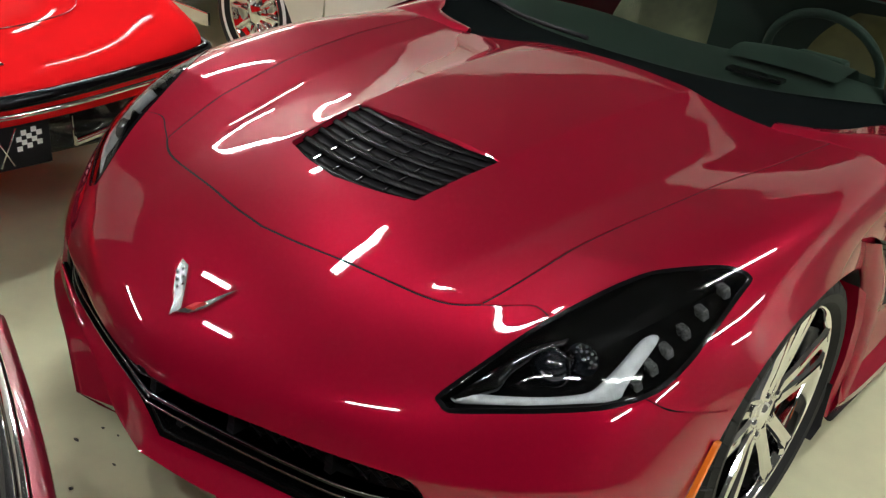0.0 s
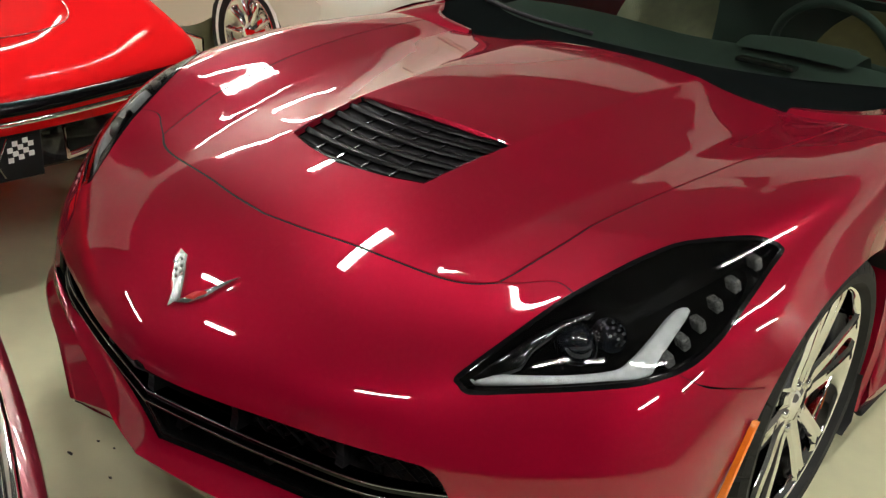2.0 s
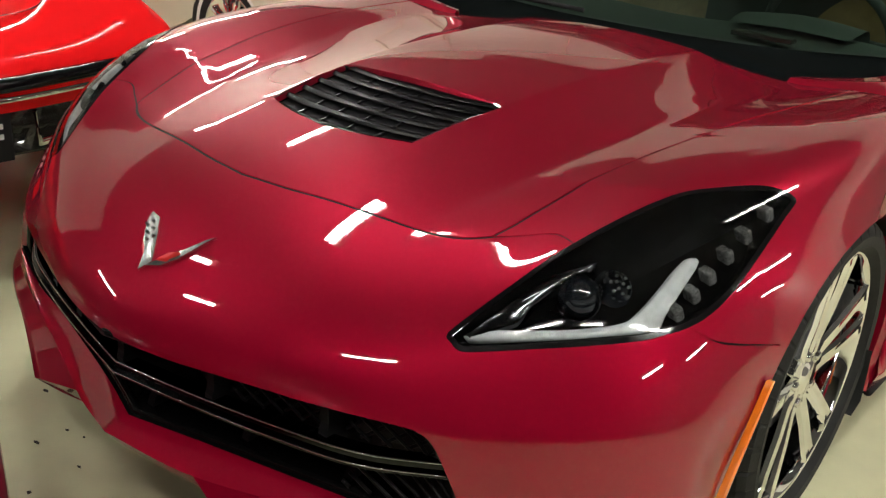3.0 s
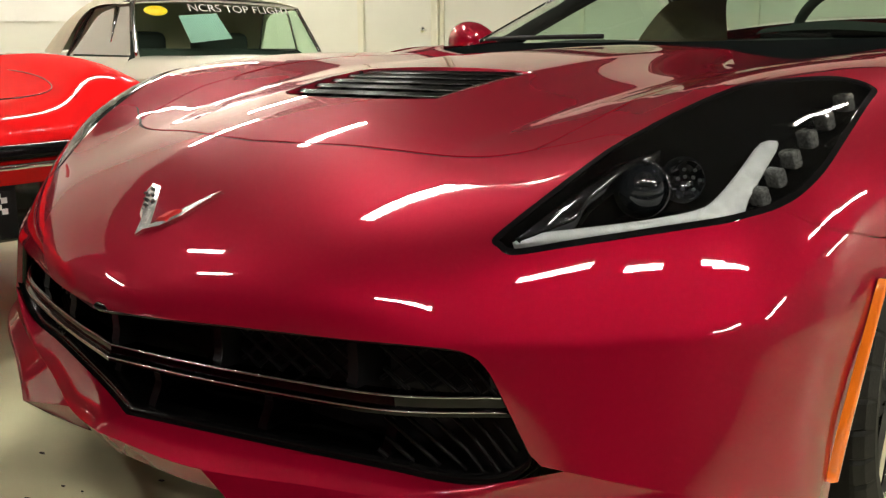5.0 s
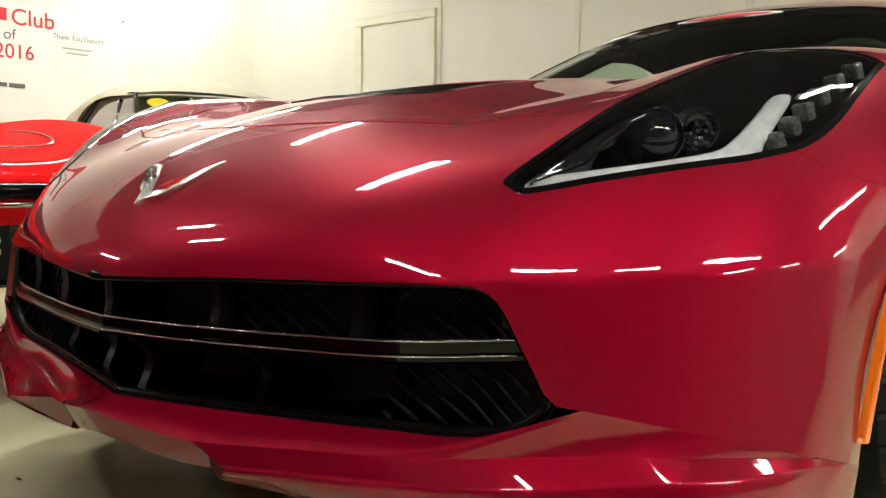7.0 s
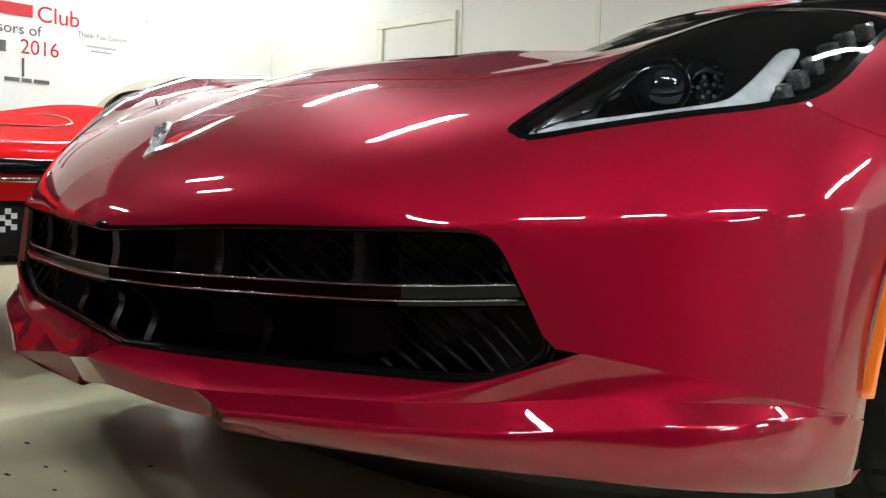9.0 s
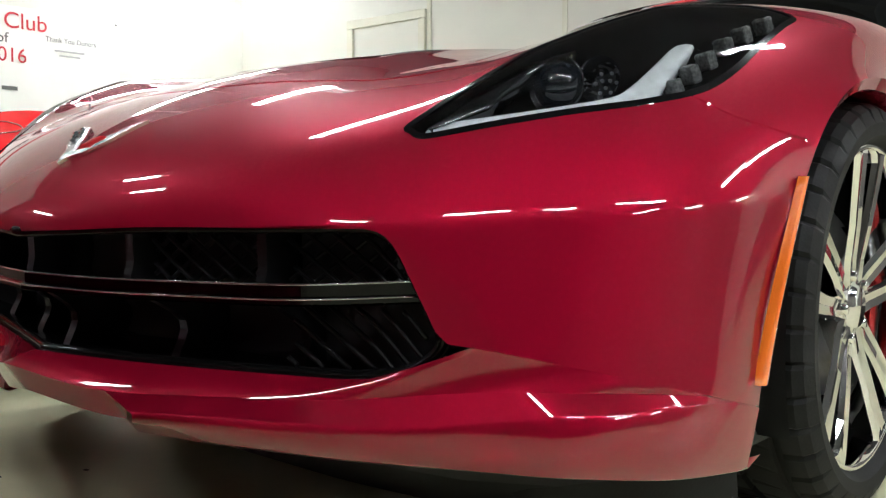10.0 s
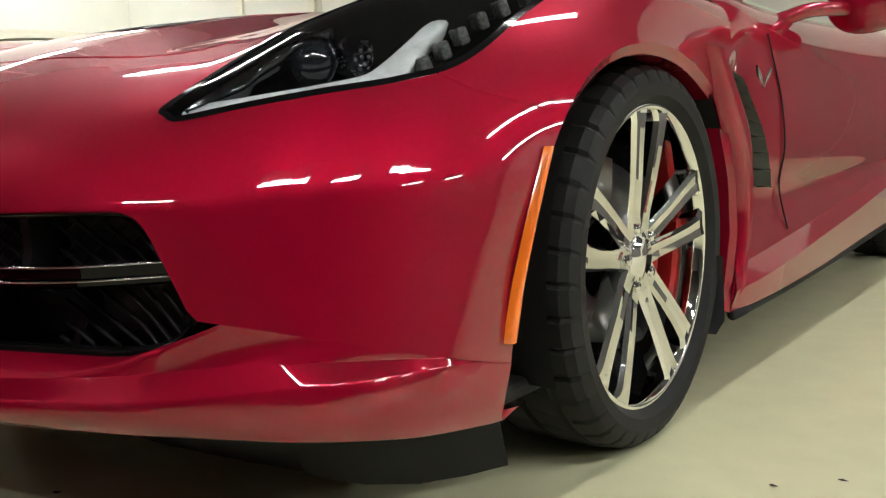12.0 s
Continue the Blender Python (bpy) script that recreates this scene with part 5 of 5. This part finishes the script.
part("rear_deck", sheet_mesh("rear_deck", [[(0, 1.75, .80), (.48, 1.75, .785), (.79, 1.75, .76), (.85, 1.75, .6)], [(0, 2.6, .78), (.48, 2.6, .78), (.79, 2.6, .76), (.86, 2.6, .62)], [(0, 3.5, .84), (.48, 3.5, .84), (.76, 3.5, .84), (.90, 3.6, .70)], [(0, 4.4, .80), (.48, 4.4, .80), (.7, 4.4, .80), (.80, 4.4, .78)], [(0, 4.5, .4), (.48, 4.5, .4), (.7, 4.45, .4), (.78, 4.4, .4)]], 20, 30, True, (1, -1)), BRIGHT_RED, coupe)
part("cabin", sheet_mesh("cabin", [[(0, 1.72, .79), (.4, 1.70, .79), (.66, 1.78, .77)], [(0, 2.12, 1.14), (.36, 2.12, 1.13), (.55, 2.16, 1.08)], [(0, 2.6, 1.19), (.36, 2.6, 1.18), (.56, 2.6, 1.12)], [(0, 3.1, 1.08), (.36, 3.1, 1.07), (.58, 3.1, 1.0)], [(0, 3.4, .84), (.36, 3.4, .84), (.62, 3.4, .84)]], 16, 24, True, (1, -1)), GLOSS_BLACK, coupe)
plate = part("flag_plate", box_bm(-.14, .14, .075, .085, .32, .47, .003), BLACK, coupe, "black plate with crossed flags")
for i in range(5):
    for j in range(4):
        if (i + j) % 2 == 0:
            part("check", box_bm(.035 + .0155 * i, .0505 + .0155 * i, .070, .074, .375 + .015 * j + .003 * i, .390 + .015 * j + .003 * i), WHITE, plate)
part("check_field", box_bm(.033, .115, .0725, .0745, .373, .448), BLACK, plate)
part("red_flag", box_bm(-.115, -.03, .070, .074, .378, .440), BRIGHT_RED, plate)
for a in (-1, 1):
    part("flag_staff", tube_mesh([(a * -.02, .068, .335), (a * .035, .068, .45)], .003, 6), CHROME, plate)
crest = part("nose_crest", box_bm(-.035, .035, .085, .13, .632, .642, .004), CHROME, coupe, "small chrome crossed-flag crest")
crest.matrix_basis = pose(0, 0, 0)

# cream convertible
conv = thing("convertible", "cream classic convertible with its cream soft top up", "car", (-1.60, 2.98, 0), 90)
CONV = [
    [(0, .04, .30), (.40, .05, .30), (.70, .10, .30), (.84, .20, .32), (.87, .32, .33)],
    [(0, .0, .55), (.40, .01, .55), (.70, .05, .56), (.85, .15, .57), (.885, .30, .56)],
    [(0, .08, .64), (.40, .08, .65), (.68, .10, .68), (.83, .20, .67), (.885, .34, .62)],
    [(0, .50, .74), (.40, .50, .74), (.64, .50, .79), (.80, .52, .78), (.89, .55, .68)],
    [(0, 1.00, .78), (.40, 1.00, .78), (.62, 1.00, .82), (.80, 1.00, .80), (.885, 1.00, .70)],
    [(0, 1.60, .79), (.40, 1.60, .79), (.62, 1.60, .80), (.78, 1.60, .78), (.860, 1.60, .66)],
    [(0, 2.05, .80), (.40, 2.05, .80), (.62, 2.05, .80), (.77, 2.05, .78), (.850, 2.05, .64)],
]
part("front_body", sheet_mesh("front_body", CONV, 30, 50, True, (1, -1)), CREAM, conv)
for s in (1, -1):
    part("side_panel", sheet_mesh("side_panel", [[(.885, .30, .57), (.885, .32, .45), (.86, .36, .24)], [(.89, .50, .68), (.89, .49, .45), (.87, .47, .24)], [(.887, .85, .74), (.887, .85, .70), (.86, .85, .68)], [(.875, 1.22, .70), (.87, 1.22, .45), (.85, 1.22, .24)], [(.855, 2.0, .66), (.855, 2.0, .45), (.84, 2.0, .24)], [(.855, 2.9, .68), (.86, 2.9, .45), (.84, 2.9, .24)], [(.88, 3.4, .75), (.89, 3.4, .68), (.86, 3.4, .62)], [(.84, 4.3, .78), (.86, 4.3, .55), (.80, 4.25, .3)]], 14, 60, sides=(s,)), CREAM, conv)
    part("sill_trim", box_bm(s * .858 - .012, s * .858 + .012, 1.25, 2.95, .17, .245, .006), CHROME, conv, "ribbed chrome sill trim")
    classic_wheel(conv, s * .775, .85, .335, True)
    classic_wheel(conv, s * .775, 3.34, .335, True)
    part("door_top", strip_mesh("door_top", np.array([(.855, 2.0, .66), (.855, 2.9, .68), (.88, 3.5, .75)]), np.array([(.76, 2.0, .79), (.76, 2.9, .80), (.76, 3.5, .82)]), sides=(s,)), CREAM, conv)
    # windscreen post, vent window and side glass
    part("screen_post", tube_mesh(smooth_line([(s * .70, 2.02, .79), (s * .66, 2.10, .95), (s * .615, 2.17, 1.10)], 4), .014, 8), CHROME, conv)
    part("vent_post", tube_mesh([(s * .715, 2.28, .80), (s * .645, 2.30, 1.08)], .009, 6), CHROME, conv)
    part("side_window", strip_mesh("side_window", even([(.725, 2.05, .80), (.735, 2.74, .81)], 8), even([(.63, 2.18, 1.09), (.64, 2.56, 1.08)], 8), sides=(s,)), GLASS, conv)
    part("window_edge", tube_mesh([(s * .735, 2.74, .80), (s * .70, 2.66, .95), (s * .645, 2.56, 1.085), (s * .625, 2.18, 1.105)], .008, 6), GLOSS_BLACK, conv)
part("rear_deck", sheet_mesh("rear_deck", [[(0, 2.9, .80), (.4, 2.9, .80), (.76, 2.9, .80)], [(0, 3.5, .84), (.4, 3.5, .84), (.78, 3.5, .82)], [(0, 4.3, .78), (.4, 4.3, .78), (.84, 4.3, .78)], [(0, 4.4, .4), (.4, 4.4, .4), (.80, 4.3, .4)]], 16, 20, True, (1, -1)), CREAM, conv)
CANVAS = mat("cream_canvas", (0.66, 0.63, 0.48), rough=0.85, vary=0.06, scale=12, bump=0.35, bump_scale=400)
part("soft_top", sheet_mesh("soft_top", [[(0, 2.12, 1.145), (.35, 2.125, 1.140), (.60, 2.15, 1.115), (.65, 2.18, 1.09)], [(0, 2.36, 1.235), (.36, 2.36, 1.225), (.60, 2.36, 1.165), (.665, 2.40, 1.10)], [(0, 2.65, 1.240), (.38, 2.65, 1.225), (.62, 2.62, 1.150), (.685, 2.58, 1.07)], [(0, 3.00, 1.12), (.40, 3.00, 1.10), (.66, 2.96, 1.03), (.73, 2.66, .95)], [(0, 3.35, .85), (.42, 3.32, .84), (.70, 3.24, .83), (.765, 2.77, .81)]], 24, 30, True, (1, -1)), CANVAS, conv, "cream canvas soft top")
CSCREEN = [[(0, 1.93, .80), (.25, 1.94, .80), (.50, 1.97, .795), (.70, 2.03, .79)], [(0, 2.02, .95), (.25, 2.03, .95), (.48, 2.06, .945), (.66, 2.11, .94)], [(0, 2.12, 1.11), (.24, 2.125, 1.108), (.46, 2.15, 1.10), (.615, 2.18, 1.09)]]
cscreen = part("windscreen", sheet_mesh("windscreen", CSCREEN, 20, 14, True, (1, -1)), GLASS, conv, "windscreen with white lettering along its top")
part("screen_header", tube_mesh([(x, y, z) for x, y, z in smooth_line([(-.615, 2.175, 1.10), (-.35, 2.14, 1.118), (0, 2.12, 1.125), (.35, 2.14, 1.118), (.615, 2.175, 1.10)], 6)], .014, 8), CHROME, conv)
part("cabin_dark", box_bm(-.64, .64, 2.12, 2.9, .45, .84, .05), DASH, conv)
for x in (-.33, .33):
    part("seat", box_bm(x - .22, x + .22, 2.60, 2.72, .55, .95, .05, 3), DASH, conv)
PAPER = mat("card_paper", (0.55, 0.72, 0.70), rough=0.7)
part("show_card", strip_mesh("show_card", np.array([(-.36, 2.10, 1.03), (-.10, 2.085, 1.05)]), np.array([(-.33, 2.03, .87), (-.04, 2.015, .90)]), sides=(1,)), PAPER, conv, "pale card behind the windscreen")
YELLOW = mat("yellow_sticker", (0.85, 0.68, 0.03), rough=0.5)
oval = lathe_mesh([(.0, .060), (.002, .058), (.0025, .0005)], 32, "z", "oval_sticker")
oval.transform(Matrix.Translation((-.50, 2.118, 1.055)) @ pose(0, 0, 0, 62, 0, -12) @ Matrix.Diagonal((1.2, .55, 1, 1)))
part("oval_sticker", oval, YELLOW, cscreen, "yellow oval sticker")


def lettering(text, size, m, material, parent, width=None):
    """Words as a flat mesh, lying in the plane of m, read along its x."""
    c = bpy.data.curves.new("lettering", "FONT")
    c.body, c.size, c.extrude, c.align_x, c.align_y = text, size, 0.0006, "CENTER", "CENTER"
    ob = bpy.data.objects.new("lettering", c)
    me = bpy.data.meshes.new_from_object(ob)
    bpy.data.objects.remove(ob)
    if width:
        xs = [v.co.x for v in me.vertices]
        me.transform(Matrix.Diagonal((width / (max(xs) - min(xs)), 1, 1, 1)))
    me.transform(m)
    # each letter becomes a piece of its own
    group = list(range(len(me.vertices)))

    def root(i):
        while group[i] != i:
            group[i] = group[group[i]]
            i = group[i]
        return i

    for e in me.edges:
        a, b = (root(i) for i in e.vertices)
        group[a] = b
    sets = {}
    for p in me.polygons:
        sets.setdefault(root(p.vertices[0]), []).append(tuple(p.vertices))
    for faces in sets.values():
        ids = sorted({i for f in faces for i in f})
        back = {i: k for k, i in enumerate(ids)}
        part("letter", mesh_of("letter", [me.vertices[i].co for i in ids], [[back[i] for i in f] for f in faces], False), material, parent)
    bpy.data.meshes.remove(me)


lettering("NCRS TOP FLIGHT", .072, Matrix.Translation((.10, 2.098, 1.078)) @ pose(0, 0, 0, 58, 0, 0), WHITE, cscreen, .78)

# front corner of a maroon car, low beside the bright red one
near = thing("maroon_car", "dark maroon car corner with a chrome strip", "car", (.47, -.343, 0), 163)


def near_sheet(name, rows, material, label=""):
    V, n = [], 9
    for d, z in rows:
        V += [(.95 * k / (n - 1), d + .05 * (1 - k / (n - 1)) ** 3, z - .09 * k / (n - 1)) for k in range(n)]
    FF = [(j * n + k, j * n + k + 1, (j + 1) * n + k + 1, (j + 1) * n + k) for j in range(len(rows) - 1) for k in range(n - 1)]
    return part(name, mesh_of(name, V, FF), material, near, label)


near_sheet("fender", [(.03, .10), (.005, .22), (.0, .36), (.002, .45), (.008, .475), (.02, .485), (.036, .488)], MAROON)
near_sheet("chrome_strip", [(.036, .480), (.038, .493), (.048, .497), (.058, .493), (.060, .480)], CHROME, "chrome strip along the edge")
near_sheet("rubber_seal", [(.060, .484), (.075, .486), (.085, .478)], GLOSS_BLACK)

near_sheet("dark_panel", [(.085, .476), (.20, .480), (.30, .479), (.40, .478)], RIB_GREY)


def near_row(y, side, top, inset=0.0):
    back = max(0.0, 1 - (y - .42) / 1.0)
    xs = [.02, .0, .20 + inset, .80, 1.40 - inset, 1.60, 1.58]
    zs = [.18, side, top * .97, top, top * .97, side, .18]
    ys = [0, 0, 0, 0, .12, .45, .45]
    return [(x, y + d * back, z) for x, d, z in zip(xs, ys, zs)]


body_rows = [near_row(.401, .42, .476), near_row(.80, .54, .60), near_row(1.30, .64, .72), near_row(1.75, .68, .79), near_row(2.30, .70, 1.12, .12), near_row(2.90, .72, 1.20, .14), near_row(3.50, .72, 1.02, .10), near_row(4.20, .70, .84), near_row(4.50, .42, .50)]
part("body", sheet_mesh("body", body_rows, 36, 60), MAROON, near)
glass_rows = [[(.34, 1.80, .830), (.80, 1.78, .838), (1.26, 1.80, .830)], [(.37, 2.00, .955), (.80, 1.98, .965), (1.23, 2.00, .955)], [(.40, 2.22, 1.07), (.80, 2.20, 1.08), (1.20, 2.22, 1.07)]]
part("windscreen", sheet_mesh("windscreen", glass_rows, 12, 10), GLOSS_BLACK, near, "dark windscreen")
for y in (1.02, 3.55):
    classic_wheel(near, 1.49, y, .32, False)
    w = classic_wheel(near, -.01, y, .32, False)
    w.location.x = .11

# ---- banner and back wall ----
BANNER = mat("banner_vinyl", (0.86, 0.85, 0.80), rough=0.45, vary=0.03, scale=3, bump=0.15, bump_scale=6)
INK_RED = mat("red_ink", (0.55, 0.03, 0.04), rough=0.6)
INK_GREY = mat("grey_ink", (0.12, 0.12, 0.11), rough=0.6)
INK_PALE = mat("pale_grey_ink", (0.42, 0.42, 0.40), rough=0.6)
banner = thing("banner", "white vinyl banner with red and grey lettering on the wall", "banner", (-6.545, 2.6, 1.57), 0)
nb = 25
V = [(.004 + .012 * math.sin(i * .55) * (1 - abs(j - 3) / 5) + .004, -1.36 + 2.72 * i / (nb - 1), .49 - .98 * j / 6 + .012 * math.cos(i * .26)) for j in range(7) for i in range(nb)]
FF = [(j * nb + i, j * nb + i + 1, (j + 1) * nb + i + 1, (j + 1) * nb + i) for j in range(6) for i in range(nb - 1)]
part("sheet", mesh_of("sheet", V, [f[::-1] for f in FF]), BANNER, banner)
for y in (-1.33, 1.33):
    for z in (.45, -.45):
        me = lathe_mesh([(.014, .012), (.024, .010), (.024, .006), (.014, .005)], 16, "x", "eyelet")
        me.transform(pose(0, y, z))
        part("eyelet", me, CHROME, banner)


def banner_words(text, size, y, z, ink, width=None):
    lettering(text, size, Matrix.Translation((.026, y, z)) @ pose(0, 0, 0, 90, 0, 90), ink, banner, width)


def banner_bar(y0, y1, z, h, ink):
    part("print_bar", box_bm(.022, .0265, y0, y1, z - h / 2, z + h / 2), ink, banner)


banner_bar(-1.0, .28, .37, .10, INK_RED)
banner_words("Club", .19, .50, .355, INK_RED, .36)
banner_words("Sponsors of", .12, .04, .21, INK_GREY, .62)
banner_words("2016", .17, .34, .07, INK_RED, .32)
banner_bar(-.62, .06, .06, .09, INK_GREY)
banner_words("Thank You Donors", .062, .90, .245, INK_GREY, .46)
banner_bar(.75, 1.02, .155, .014, INK_PALE)
banner_bar(.79, .98, .115, .014, INK_PALE)
banner_bar(.05, .17, -.20, .032, INK_GREY)
banner_bar(.19, .27, -.20, .032, INK_GREY)
banner_bar(.29, .42, -.20, .032, INK_GREY)
cactus = smooth_line([(.026, .20, -.17), (.026, .20, -.02)], 4)
part("cactus_print", tube_mesh(cactus, .010, 6), INK_GREY, banner)
banner_bar(-.9, -.3, -.2, .05, INK_RED)
banner_bar(-.85, -.4, -.30, .03, INK_GREY)

TRIM = mat("cream_trim", (0.74, 0.73, 0.60), rough=0.6, vary=0.05, scale=4)
door = thing("door_1", "closed cream painted door in a plain frame", "door", (-4.485, 5.35, 0))
door["kind"] = "structure"
part("door_leaf", box_bm(-.40, .40, -.012, .0, .01, 2.0, .003), WALL, door)
for x0, x1, z0, z1 in ((-.475, -.40, 0, 1.999), (.40, .475, 0, 1.999), (-.478, .478, 2.0, 2.075)):
    part("door_frame", box_bm(x0, x1, -.035, .0, z0, z1, .006), TRIM, door)
knob = part("door_knob", lathe_mesh([(-.07, .001), (-.068, .022), (-.055, .028), (-.04, .02), (-.035, .01), (-.012, .012)], 20, "z", "door_knob"), CHROME, door)
knob.matrix_basis = pose(.33, 0, 1.0, -90, 0, 0)
for x in (-3.98, -2.62, -1.3, .1, 1.5, 2.9, 4.3):
    ob = part("trim", box_bm(x - .022, x + .022, 5.338, 5.349, 0, 2.9, .003), TRIM)
    tagged(ob, "cream wall batten over a panel joint", "trim", kind="structure")

# flecks of grit on the floor in front of and beside the car
rng = random.Random(7)
V, FF = [], []
for k in range(44):
    if k % 2:
        x, y = rng.uniform(-1.1, .35), rng.uniform(-.45, .30)
    else:
        x, y = rng.uniform(1.0, 2.2), rng.uniform(.5, 2.4)
    n, size = rng.randint(4, 6), rng.uniform(.002, .006)
    o = len(V)
    for i in range(n):
        t = 2 * math.pi * i / n
        r = size * rng.uniform(.6, 1.5)
        V.append((x + r * math.cos(t) * 1.6, y + r * math.sin(t), .0012))
    V.append((x, y, .0035))
    FF += [(o + i, o + (i + 1) % n, o + n) for i in range(n)]
GRIT = mat("dark_grit", (0.05, 0.045, 0.035), rough=0.9)
tagged(part("floor_grit", mesh_of("floor_grit", V, FF, False), GRIT), "scattered flecks of dark grit on the floor", "grit", kind="stuff")
